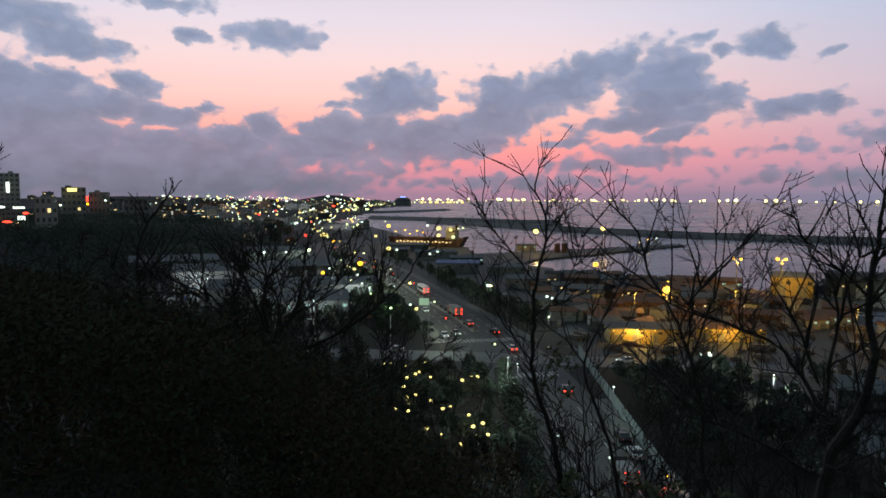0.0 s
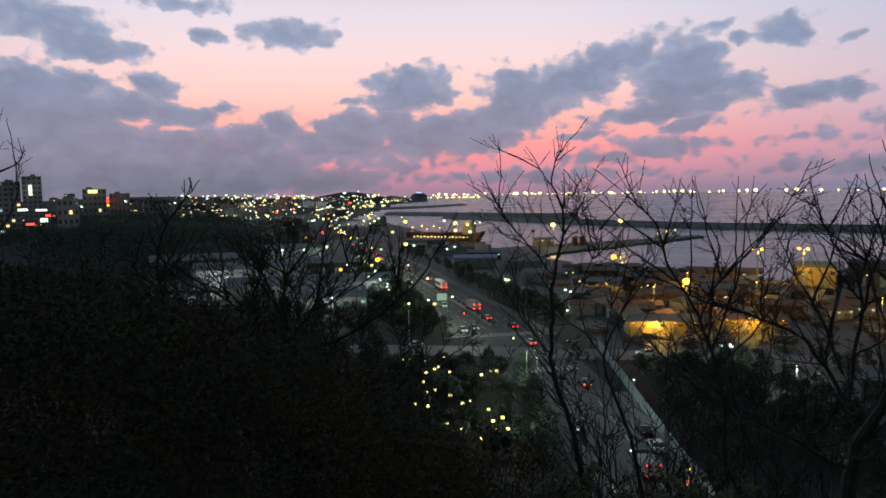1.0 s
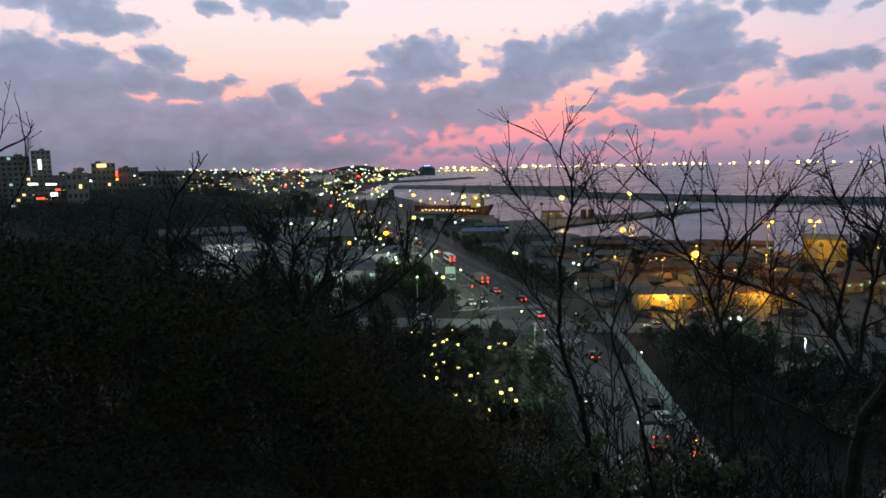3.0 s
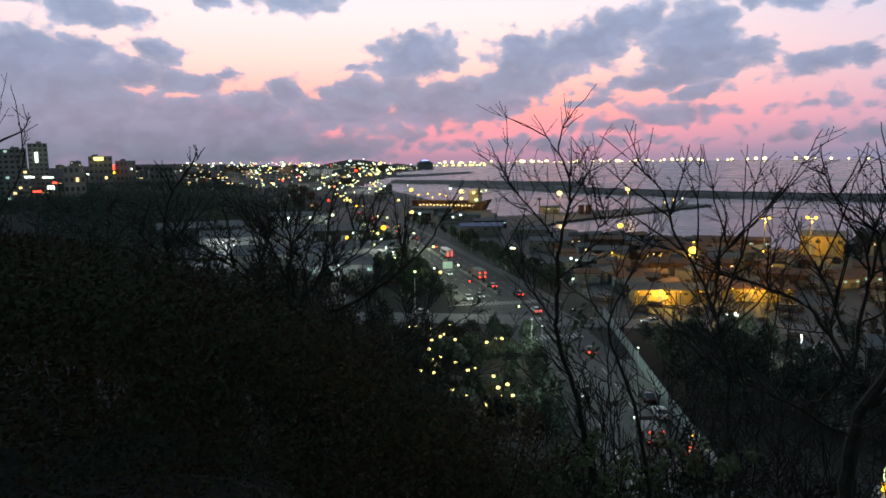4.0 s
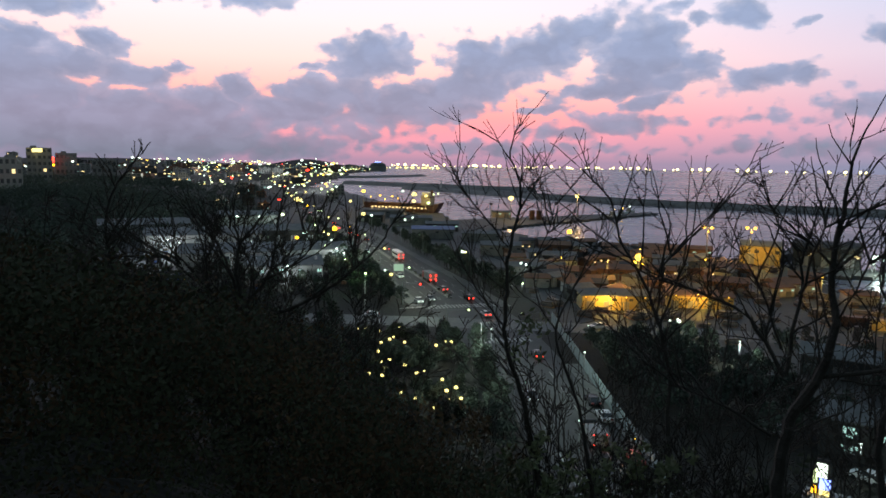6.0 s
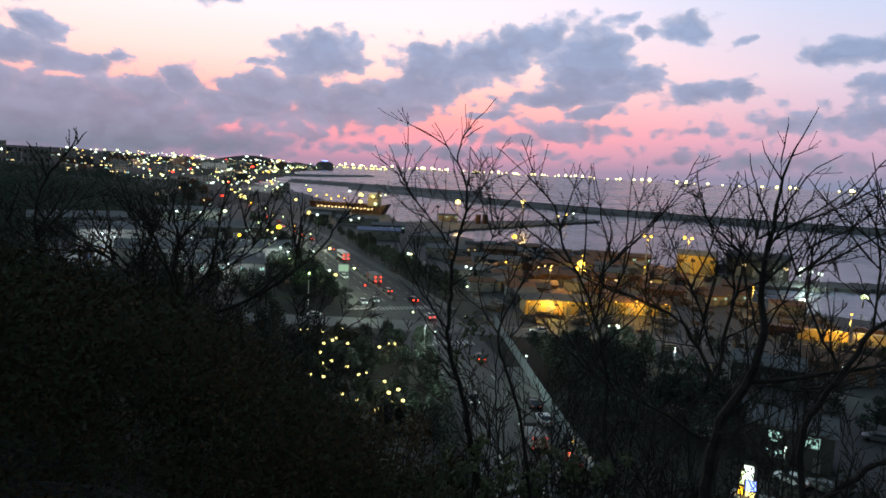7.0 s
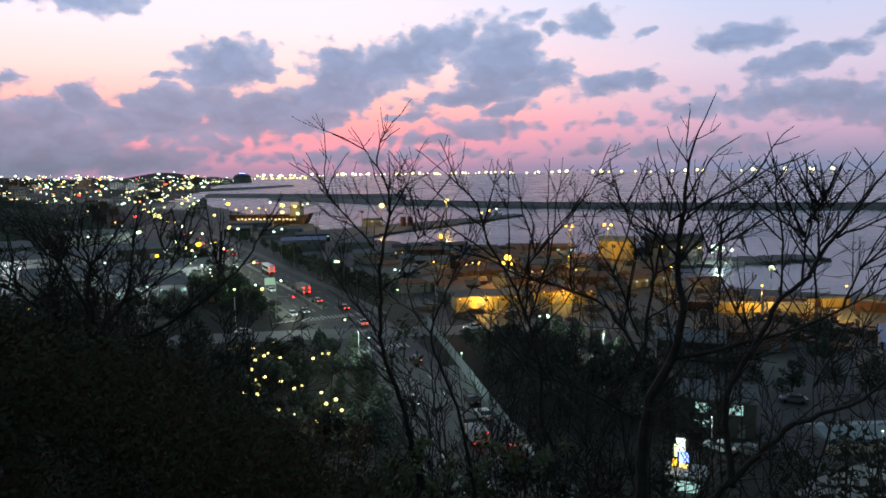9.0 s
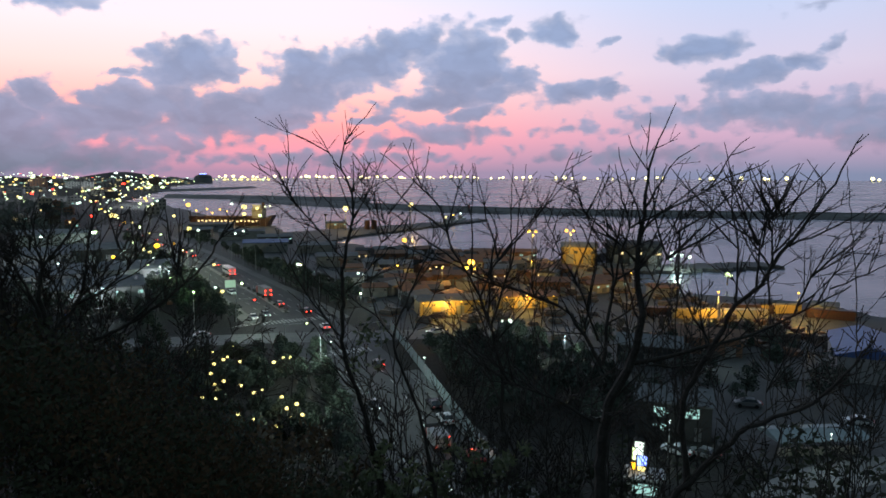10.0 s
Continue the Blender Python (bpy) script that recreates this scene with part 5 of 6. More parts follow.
def kiosk():
    """A lit roadside shop pillar with coloured boards."""
    e = thing("shop_kiosk", pose(46.4, 70.1, Z, 0, 0, -33), "brightly lit roadside kiosk with coloured sign boards", "kiosk")
    part("body", box("body", 4.2, 3.0, 2.9, "wall_grey", 0.05), e)
    part("canopy", box("canopy", 4.9, 3.8, 0.3, "wall_grey", 0.05, 0, -0.3, 2.9), e)
    part("shop_window", box("shop_window", 3.0, 0.08, 1.3, "w_cool", 0, 0, -1.53, 0.9), e)
    part("sign_frame", box("sign_frame", 2.2, 0.5, 4.2, "wall_dark", 0.25, -0.6, 0.2, 3.2, 0.8), e)
    for dx, z0, w, h, ma in ((-0.75, 5.3, 1.1, 1.7, "sign_white"), (-0.35, 4.0, 1.1, 1.2, "l_blue"), (-0.35, 3.3, 1.0, 0.6, "l_warm"), (-1.35, 4.6, 0.4, 1.6, "l_green"), (-1.4, 3.4, 0.5, 0.9, "l_amber")):
        part("sign_board", box("sign_board", w, 0.1, h, ma, 0.03, dx, -0.12, z0), e)


kiosk()
point(44.0, 67.7, 5.5, 70, COOL)

# lamps added to brighten the dark depot ground
for xx, yy, pw in ((74, 69, 170), (98, 76, 60), (56, 79, 260), (64, 128, 1500), (92, 116, 200)):
    street_lamp(xx, yy, 5.5, 0.14, "l_white", "small white lamp added to light the depot", group="depot")
    point(xx, yy - 0.8, 6.0, pw, COOL)
tarp = thing("covered_stall", pose(78, 76, Z, 0, 0, -11), "long stall under a pale turquoise awning", "stall")
part("awning", prism("awning", [(-3.2, 2.6), (0, 3.4), (3.2, 2.6), (3.2, 2.5), (-3.2, 2.5)], 14, "fence"), tarp, pose(0, 0, 0, 0, 0, 90))
for k in range(5):
    for q in (-2.9, 2.9):
        part("post", box("post", 0.12, 0.12, 2.55, "steel", 0, -6 + 3 * k, q, 0), tarp)
part("counter", box("counter", 12, 0.8, 1.0, "wall_cream", 0.04, 0, -1.5, 0), tarp)

# factories left of the avenue
for xx, yy, w, d, h, tn, wa, ro in ((-92, 292, 46, 22, 8, 18, "wall_grey", "roof_grey"), (-68, 246, 34, 20, 7, 16, "wall_grey", "roof_grey"),
                                    (-38, 262, 26, 16, 6, 10, "wall_grey", "roof_grey"), (-44, 222, 24, 16, 6, 12, "wall_grey", "roof_grey"),
                                    (-132, 330, 40, 20, 8, 22, "wall_grey", "roof_grey"), (-64, 330, 30, 16, 6, 11, "wall_dark", "roof_grey"), (-100, 400, 34, 16, 7, 14, "wall_grey", "roof_grey")):
    shed(xx, yy, w, d, h, tn, wa, ro, "large pale grey factory hall with a sheet roof", 2.2, 4, group="factory halls")
x, y, z = sight(20.7, -5.36, 385)
sg = thing("lit_sign", pose(x, y, Z, 0, 0, 20), "long greenish-white lit sign on posts by the factory", "sign")
part("board", box("board", 7.0, 0.4, 1.5, "sign_white", 0.05, 0, 0, z - Z - 0.7), sg)
for dx in (-2.5, 2.5):
    part("post", box("post", 0.2, 0.2, z - Z, "steel", 0, dx, 0.2, 0), sg)
for xx, yy in ((-60, 224), (-92, 262), (-50, 304), (-66, 268), (-26, 238), (-76, 308), (-40, 207), (-100, 272), (-30, 250)):
    street_lamp(xx, yy, 7.0, 0.32, "l_white", "cool white yard lamp by the factory halls")
    point(xx, yy - 1, 7.5, 1900, (0.8, 0.95, 1.0))


def hall_plant():
    """Ventilators, ridge boxes and stacked crates on and round the factory halls."""
    rng = random.Random(5)
    for xx, yy, h, tn in ((-92, 292, 9.2, 18), (-68, 246, 8.2, 16), (-38, 262, 7.2, 10), (-44, 222, 7.2, 12), (-132, 330, 9.2, 22)):
        for k in range(5):
            m = pose(xx, yy, Z, 0, 0, tn) @ pose((k - 2) * 4.6 + rng.uniform(-1, 1), -3.4, h - 0.4)
            e = thing("roof_ventilator", m, "grey steel ventilator cowl on a factory roof", "ventilator", "roof ventilators")
            part("duct", rod("duct", 0.45, 0.45, 1.2, "steel", 10), e)
            part("cowl", rod("cowl", 0.75, 0.3, 0.5, "steel", 10, z=1.2), e)
    for k in range(46):
        x, y = rng.uniform(-112, -22), rng.uniform(196, 320)
        if any(abs(x - a) < w / 2 + 3 and abs(y - b) < 16 for a, b, w in ((-92, 292, 46), (-68, 246, 34), (-38, 262, 26), (-44, 222, 24), (-64, 330, 30))) or x > lane(y) - 24:
            continue
        e = thing("crate_stack", pose(x, y, Z, 0, 0, rng.uniform(0, 90)), "stack of weathered crates in the factory yard", "crates", "factory crates")
        for i in range(3):
            q = rng.uniform(1.2, 2.2)
            part("crate", box("crate", q, 1.6, 1.1, rng.choice(("tarp", "wall_brick", "roof_blue", "wall_cream")), 0.05, rng.uniform(-0.2, 0.2), 0, 1.1 * i), e)


hall_plant()
# lamps seen between the branches: amber beacons, greenish lawn lamps, white yard lamps
for az, el, h, rr, ma, w, col in ((19.0, -9.7, 4.0, 0.3, "l_amber", 300, SODIUM), (18.1, -9.6, 4.0, 0.24, "l_amber", 0, SODIUM), (4.44, -9.58, 6.0, 0.36, "l_green", 600, (0.5, 1.0, 0.45)),
                                  (6.16, -8.42, 6.0, 0.4, "l_green", 700, (0.8, 1.0, 0.7)), (7.95, -6.11, 7.0, 0.5, "l_white", 3000, COOL), (14.84, -4.77, 8.0, 0.7, "l_white", 4000, COOL),
                                  (11.43, -4.63, 8.0, 0.7, "l_green", 4000, COOL), (-4.1, -7.69, 6.0, 0.45, "l_warm", 1500, COOL), (-9.3, -8.63, 5.0, 0.4, "l_white", 900, COOL),
                                  (-9.04, -10.2, 4.0, 0.3, "l_green", 700, COOL), (-21.84, -12.4, 5.0, 0.3, "l_white", 500, COOL), (-12.2, -7.9, 5.0, 0.35, "l_sodium", 1500, SODIUM)):
    x, y, _ = sight(az, el, (EYE - Z - h) / math.tan(radians(-el)))
    street_lamp(x, y, h, rr, ma, "single lamp on a steel pole in a yard", group="yard lamps")
    if w:
        point(x, y - rr - 0.6, Z + h + 0.2, w, col)

# lit board beside the avenue
sg = thing("lit_sign", pose(-6.6, 236, Z, 0, 0, 1), "pale lit hoarding beside the avenue", "sign")
part("board", box("board", 3.4, 0.3, 2.4, "sign_dim", 0.05, 0, 0, 1.2), sg)
part("frame", box("frame", 3.7, 0.2, 2.7, "steel", 0.03, 0, 0.2, 1.05), sg)
for dx in (-1.4, 1.4):
    part("post", box("post", 0.15, 0.15, 1.2, "steel", 0, dx, 0.1, 0), sg)

# ---- town ----


def town():
    rng = random.Random(21)
    walls = ("wall_grey", "wall_cream", "wall_brick", "wall_grey", "wall_dark")
    labels = {"wall_grey": "grey concrete town block with a few lit windows", "wall_cream": "cream rendered town block with a few lit windows",
              "wall_brick": "brick-red town block with a few lit windows", "wall_dark": "dark town block with a few lit windows"}
    n = 0
    while n < 150:
        az, r = rng.uniform(3.5, 33), rng.uniform(620, 2700) if rng.random() < 0.8 else rng.uniform(480, 900)
        x, y, _ = sight(az, 0, r)
        if not bool(is_land(np.array([x + 25.0]), np.array([y]))[0]) or abs(x - np.interp(y, [40, 262, 384, 600, 760], [24, -8, -41, -104, -140])) < 32:
            continue
        g = ground_z(x, y)
        if r < 900 and 16 < az < 31:
            continue
        h = rng.choice((6, 7, 9, 10, 12, 15, 18)) * (1.25 if r > 1500 else 1.0) * (0.6 if r < 1000 else 1.0)
        w = rng.uniform(10, 24) * (0.6 if r < 1000 else 1 + r / 3500)
        wa = rng.choice(walls)
        building(x, y, w, w * 0.7, h, az + rng.uniform(-18, 18), wa, labels[wa], max(2, int(h / 3.2)), rng.randint(3, 5), 0.10 + 0.05 * (r > 900), rng.randint(0, 9999))
        n += 1


town()
# slab blocks and landmarks of the town
for az, el0, el1, r, w, wa, fl, co, lab in (
        (12.6, -1.6, -0.77, 1500, 24, "white", 11, 5, "pale high-rise slab block"), (11.6, -1.6, -0.8, 1500, 22, "white", 11, 4, "pale high-rise slab block"),
        (32.6, -2.5, 1.46, 700, 15, "wall_grey", 14, 4, "dark tall hotel block with a lit strip sign"), (34.4, -2.5, 1.07, 690, 26, "wall_grey", 12, 6, "dark broad apartment slab"),
        (28.6, -2.5, 0.5, 720, 20, "wall_grey", 8, 5, "dark mid-rise block with a white roof sign"), (26.9, -2.5, 0.15, 740, 18, "wall_grey", 6, 5, "greyish mid-rise block with a red sign"),
        (24.4, -2.6, -0.3, 760, 22, "wall_grey", 5, 5, "grey low block above the trees"), (30.4, -2.5, -0.2, 640, 16, "wall_grey", 5, 4, "grey low block above the trees")):
    x, y, z = sight(az, el1, r)
    building(x, y, w, w * 0.6, z - 1.0, az, wa, lab, fl, co, 0.06, int(r + az), z=0.8, name="tower_block")
for az, el, r, w, h, ma, lab in ((32.71, 0.45, 688, 2.6, 9, "sign_white", "tall white-blue lit strip sign"), (28.71, 0.30, 708, 8, 3.2, "l_warm", "white lit roof sign"), (27.8, -0.36, 728, 3.5, 5, "l_red", "red lit vertical sign"),
                                 (32.1, -1.0, 640, 8, 1.7, "sign_white", "bright shop-front sign"), (31.7, -1.4, 620, 3.5, 1.4, "l_red", "red shop-front sign"), (31.97, -1.75, 610, 5, 3.2, "l_white", "bright white shop-front sign"),
                                 (32.85, -2.0, 600, 5.5, 1.4, "l_red", "red shop-front sign"), (27.75, -0.75, 722, 2.5, 2, "l_amber", "amber shop-front sign"), (33.3, -0.95, 650, 6, 2, "sign_white", "small lit shop-front sign")):
    x, y, z = sight(az, el, r)
    sg = thing("lit_sign", pose(x, y, 0.9, 0, 0, az), lab + " on the town street", "sign", "town signs")
    part("board", box("board", w, 0.6, h, ma, 0.2, 0, 0, z - 0.9 - h / 2), sg)
    for dx in (-w * 0.35, w * 0.35):
        part("post", box("post", 0.5, 0.5, z - 0.9 - h / 2, "steel", 0, dx, 0.4, 0), sg)


def dome_hall():
    x, y, _ = sight(3.18, 0, 2560)
    e = thing("domed_hall", pose(x - 10, y, 0.8, 0, 0, 3), "large grey domed hall on the far shore", "building")
    part("drum", rod("drum", 32, 32, 18, "wall_grey", 24), e)
    part("dome", globe("dome", 32, "roof_grey", 18, flat=0.45), e)
    part("lamp_ring", rod("lamp_ring", 12, 10, 3, "l_blue", 16, z=31), e)


dome_hall()


def town_lamps():
    rng = random.Random(9)
    far_bm, mats = bmesh.new(), []
    kinds = ("l_green",) * 9 + ("l_warm",) * 4 + ("l_white",) * 8 + ("l_sodium",) * 2 + ("l_red",)
    n = 0
    while n < 300:
        q = rng.random()
        if q < 0.24:      # waterfront
            az, el = rng.uniform(3.0, 8.0), rng.uniform(-1.3, -0.6)
        elif q < 0.44:    # ridge of the upper town
            az, el = rng.uniform(13, 23), rng.uniform(-0.5, -0.12)
        elif q < 0.92:
            az, el = rng.uniform(4.5, 19), -0.3 - 2.0 * rng.random() ** 1.5
        else:
            az, el = rng.uniform(6.5, 12.5), rng.uniform(-3.0, -1.4)
        z0 = rng.uniform(7, 13)
        r = (EYE - z0) / math.tan(radians(-el))
        if r > 3000:
            r = rng.uniform(2200, 2900)
        x, y, z = sight(az, el, r)
        if not bool(is_land(np.array([x + 6.0]), np.array([y]))[0]):
            continue
        ma = rng.choice(kinds)
        g = ground_z(x, y)
        h = round(max(6.0, z - g))
        # ball grows with distance: it draws the glow, not the bare lamp
        rr = round(0.001 * r * rng.choice((0.3, 0.4, 0.6, 0.8, 1.0, 1.5)) * 2) / 2 + 0.3
        n += 1
        if r < 1250:
            street_lamp(x, y, h, rr, ma, "town street light seen far off", z=g, group="town lights")
            continue
        if ma not in mats:
            mats.append(ma)
        ball = bmesh.ops.create_icosphere(far_bm, subdivisions=2, radius=rr, matrix=Matrix.Translation((x, y, g + h)) @ Matrix.Diagonal((rng.uniform(1, 1.7), 1, 0.8, 1)))
        for q in {f for v in ball["verts"] for f in v.link_faces}:
            q.material_index = mats.index(ma) + 1
        bmesh.ops.create_cone(far_bm, cap_ends=True, segments=5, radius1=0.2, radius2=0.12, depth=h, matrix=Matrix.Translation((x, y, g + h / 2)))
    me = bm_mesh("distant_town_lights", far_bm, "steel")
    for ma in mats:
        me.materials.append(M[ma])
    tagged(new("distant_town_lights", me), "greenish and warm white lights of the distant town", "town lights", kind="stuff")


town_lamps()
# tall masts added with fill lights to brighten the town
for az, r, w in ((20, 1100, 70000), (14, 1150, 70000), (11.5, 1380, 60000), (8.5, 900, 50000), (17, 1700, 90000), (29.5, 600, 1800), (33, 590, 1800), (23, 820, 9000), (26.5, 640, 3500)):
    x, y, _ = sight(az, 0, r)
    street_lamp(x, y, 24, 0.9, "l_white", "tall mast added with a fill light over the town", z=ground_z(x, y), group="town lights")
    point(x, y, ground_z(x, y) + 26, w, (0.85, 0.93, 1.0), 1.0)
# far shore lights below the fishing boats; pontoons are added to carry them
rng = random.Random(14)
for k in range(22):
    az = rng.uniform(-1.7, 3.0)
    x, y, z = sight(az, -0.72 + rng.uniform(-0.06, 0.06), 3250)
    e = thing("harbour_pontoon", pose(x, y, -0.4), "bright far shore light on an added pontoon", "pontoon", "far pontoons")
    part("deck", box("deck", 9, 5, 1.4, "concrete", 0.2), e)
    part("pole", rod("pole", 0.2, 0.15, 5, "steel", z=1.4), e)
    part("lamp_head", globe("lamp_head", rng.choice((4.0, 5.0, 6.0)), rng.choice(("l_warm", "l_warm", "l_green")), 6.5, flat=0.7), e)

# ---- trees of the plain ----


def far_tree(seed, h, w, material, name="tree", label="dark round-headed broadleaf tree beside the avenue", n=26, leaf=0.5):
    rng = random.Random(seed)
    e = thing(name, pose(0, 0, -50), label, "tree", "roadside trees")
    wd = Wood()
    wd.tube(bend([Vector((0, 0, 0)), Vector((0.1, 0, h * 0.4)), Vector((0, 0.1, h * 0.8))], rng, 0.05, 0.5), 0.16, 0.06, 6)
    cs = []
    for k in range(n):
        u = rng.random()
        rad = w * (1 - abs(u - 0.35) * 1.1) * rng.uniform(0.3, 1)
        a = rng.uniform(0, 6.283)
        top = Vector((math.cos(a) * rad, math.sin(a) * rad, h * (0.3 + 0.68 * u)))
        cs.append((*top, w * 0.32))
        if k % 3 == 0:
            wd.tube(bend([Vector((0, 0, h * (0.2 + 0.4 * u))), top * 0.6 + Vector((0, 0, h * 0.15)), top], rng, 0.05, 0.5), 0.06, 0.02, 4)
    part("trunk", wd.mesh("trunk", "bark"), e)
    v, f = leaf_cloud(rng, cs, 1.0, 24, leaf)
    part("crown", mesh_of("crown", v, f, material), e)["kind"] = "stuff"
    return e


TREES = [far_tree(k, 6.5, 2.6, "pine", leaf=0.42) for k in range(3)]
LOW = [far_tree(10 + k, 3.2, 1.7, "pine", leaf=0.3, label="low clipped dark pine in the park") for k in range(3)]


def plant(kinds, spots, seed, scale=(0.8, 1.3), label=""):
    rng = random.Random(seed)
    for x, y in spots:
        base = rng.choice(kinds)
        e = copy_thing(base, pose(x, y, ground_z(x, y), 0, 0, rng.uniform(0, 360)))
        k = rng.uniform(*scale)
        e.scale = (k, k, k * rng.uniform(0.9, 1.15))
        if label:
            e["label"] = label


def belt(spots, seed, scale, label):
    """Trees too crowded to tell apart, joined: crowns and stems in one sheet."""
    rng = random.Random(seed)
    data, vs, fs, ms, base = [], [], [], [], 0
    for t in TREES:
        for c in t.children:
            v = np.empty(len(c.data.vertices) * 3)
            c.data.vertices.foreach_get("co", v)
            data.append((t, v.reshape(-1, 3), [tuple(p.vertices) for p in c.data.polygons], 0 if c.name.startswith("crown") else 1))
    for x, y in spots:
        base_tree, a, k = rng.choice(TREES), rng.uniform(0, 6.283), rng.uniform(*scale)
        turn = np.array([[math.cos(a), math.sin(a), 0], [-math.sin(a), math.cos(a), 0], [0, 0, 1]])
        for t, v, f, m in data:
            if t is base_tree:
                vs.append(v @ turn * k + np.array([x, y, ground_z(x, y)]))
                fs += [tuple(i + base for i in q) for q in f]
                ms += [m] * len(f)
                base += len(v)
    me = mesh_of("tree_belt", np.concatenate(vs).tolist(), fs, "pine")
    me.materials.append(M["bark"])
    me.polygons.foreach_set("material_index", ms)
    tagged(new("tree_belt", me), label, "trees", kind="stuff")


rng = random.Random(3)
lane = lambda y: along(main_line, y)[0].x
plant(TREES, [(lane(y) + 16 + rng.uniform(-2, 4), y) for y in np.arange(196, 262, 5.5)], 1, (0.9, 1.2), "dark broadleaf tree beside the avenue")
plant(TREES, [(lane(y) - 17 + rng.uniform(-5, 2), y) for y in np.arange(186, 236, 4.5)], 2, (0.7, 1.1), "dark broadleaf tree beside the avenue")
belt([(lane(y) - 16 + rng.uniform(-5, 2), y) for y in np.arange(250, 420, 9)], 4, (0.7, 1.1), "belt of dark broadleaf trees beside the avenue")
belt([(lane(y) + 16 + rng.uniform(-2, 6), y) for y in np.arange(262, 420, 10)], 5, (0.7, 1.1), "belt of dark broadleaf trees beside the avenue")
plant(TREES, [(rng.uniform(37, 62), rng.uniform(92, 141)) for _ in range(62)], 6, (0.7, 1.15), "dark tree in the grove behind the fence")
belt([(rng.uniform(-70, -18), rng.uniform(178, 236)) for _ in range(46)], 7, (0.7, 1.1), "crowded dark trees below the hill")
belt([(rng.uniform(48, 128), rng.uniform(92, 140)) for _ in range(52)], 12, (0.5, 0.95), 'crowded dark trees in the depot yard')
plant(TREES, [(13.0 + rng.uniform(-2, 0.8), y) for y in np.arange(88, 146, 4.2)], 15, (0.6, 0.95), 'dark street tree at the kerb')
plant(LOW, [(rng.uniform(-26, 10), rng.uniform(92, 152)) for _ in range(170)], 8, (0.7, 1.2))
belt([(lane(y) - 22 + rng.uniform(-9, 5), y) for y in np.arange(188, 312, 2.6)], 21, (0.7, 1.25), "belt of dark broadleaf trees between the avenue and the halls")
belt([(lane(y) + 19 + rng.uniform(-3, 7), y) for y in np.arange(206, 330, 4.2)], 22, (0.6, 1.15), "belt of dark broadleaf trees between the avenue and the harbour")
belt([(rng.uniform(38, 92), rng.uniform(144, 152) - 0.1 * k % 3) for k in range(16)], 23, (0.4, 0.7), "low dark trees beside the cross street")
belt([(rng.uniform(-60, -16), rng.uniform(95, 165)) for _ in range(50)], 11, (0.8, 1.2), "crowded dark trees at the foot of the hill")


def far_wood():
    """Woods on the low hill between the town and the avenue."""
    rng = random.Random(19)
    cs = []
    for k in range(1500):
        x, y = (rng.gauss(-330, 120), rng.gauss(620, 85)) if k % 2 else (rng.gauss(-225, 62), rng.gauss(455, 42)) if k % 4 else (rng.gauss(-165, 26), rng.gauss(335, 50))
        if abs(math.degrees(math.atan2(-x, y)) - 25) > 12:
            continue
        cs.append((x, y, ground_z(x, y) + rng.uniform(2, 7), rng.uniform(3.5, 6)))
    v, f = leaf_cloud(rng, cs, 1.0, 70, 0.8)
    tagged(new("woodland", mesh_of("woodland", v, f, "pine")), "dark wood over a low hill", "woodland", kind="stuff")


far_wood()

# ---- little park with lamps ----
PARK = ((-12.5, 143.1), (-11.3, 144.5), (-7.9, 142.0), (-5.5, 135.5), (-4.8, 137.3), (-3.8, 145.4), (-7.1, 132.8), (-7.4, 126.5), (-6.4, 119.9),
        (-5.0, 121.1), (-2.4, 133.3), (-2.1, 117.9), (0.1, 113.1), (1.4, 114.5), (-8.1, 113.1), (-5.8, 111.9), (-2.4, 103.4), (-0.1, 100.8),
        (2.9, 96.8), (3.9, 131.0), (5.8, 134.0), (7.1, 133.7), (4.4, 109.9), (4.9, 104.2), (6.5, 105.8), (5.2, 100.3), (7.0, 100.7))
for k, (xx, yy) in enumerate(PARK):
    street_lamp(xx, yy, 3.4, (0.26, 0.34, 0.30, 0.2)[(k * 7) % 4 if k % 3 else 1], "l_warm", "warm white globe lamp among the park pines", group="park lamps")
for xx, yy in ((-6, 139), (-6, 117), (4, 104), (5.5, 130)):
    point(xx, yy, 5.2, 120, WARM)
mo = thing("stone_monument", pose(-11.6, 151, Z), "pale standing stone lit warm from below", "monument")
part("plinth", box("plinth", 2.6, 2.0, 0.5, "concrete", 0.08), mo)
bm = bmesh.new()
bmesh.ops.create_icosphere(bm, subdivisions=3, radius=1.0)
for v in bm.verts:
    k = 1 + 0.12 * noise.noise(v.co * 1.7)
    v.co = Vector((v.co.x * 0.75 * k, v.co.y * 0.5 * k, (v.co.z * k + 0.95) * 1.35 + 0.45))
part("stone", bm_mesh("stone", bm, "wall_cream"), mo)
point(-11.4, 148.8, 2.2, 420, WARM, 0.2)

# lamps added over the near end of the avenue to brighten fence and road
for xx, yy, w in ((21.5, 84, 450), (30, 116, 700), (15, 132, 900)):
    street_lamp(xx, yy, 6.5, 0.2, "l_white", "slim white lamp added at the kerb")
    point(xx - 1.6, yy - 2.0, Z + 6.8, w, COOL)
# ---- lamps along the avenue ----
rng = random.Random(2)
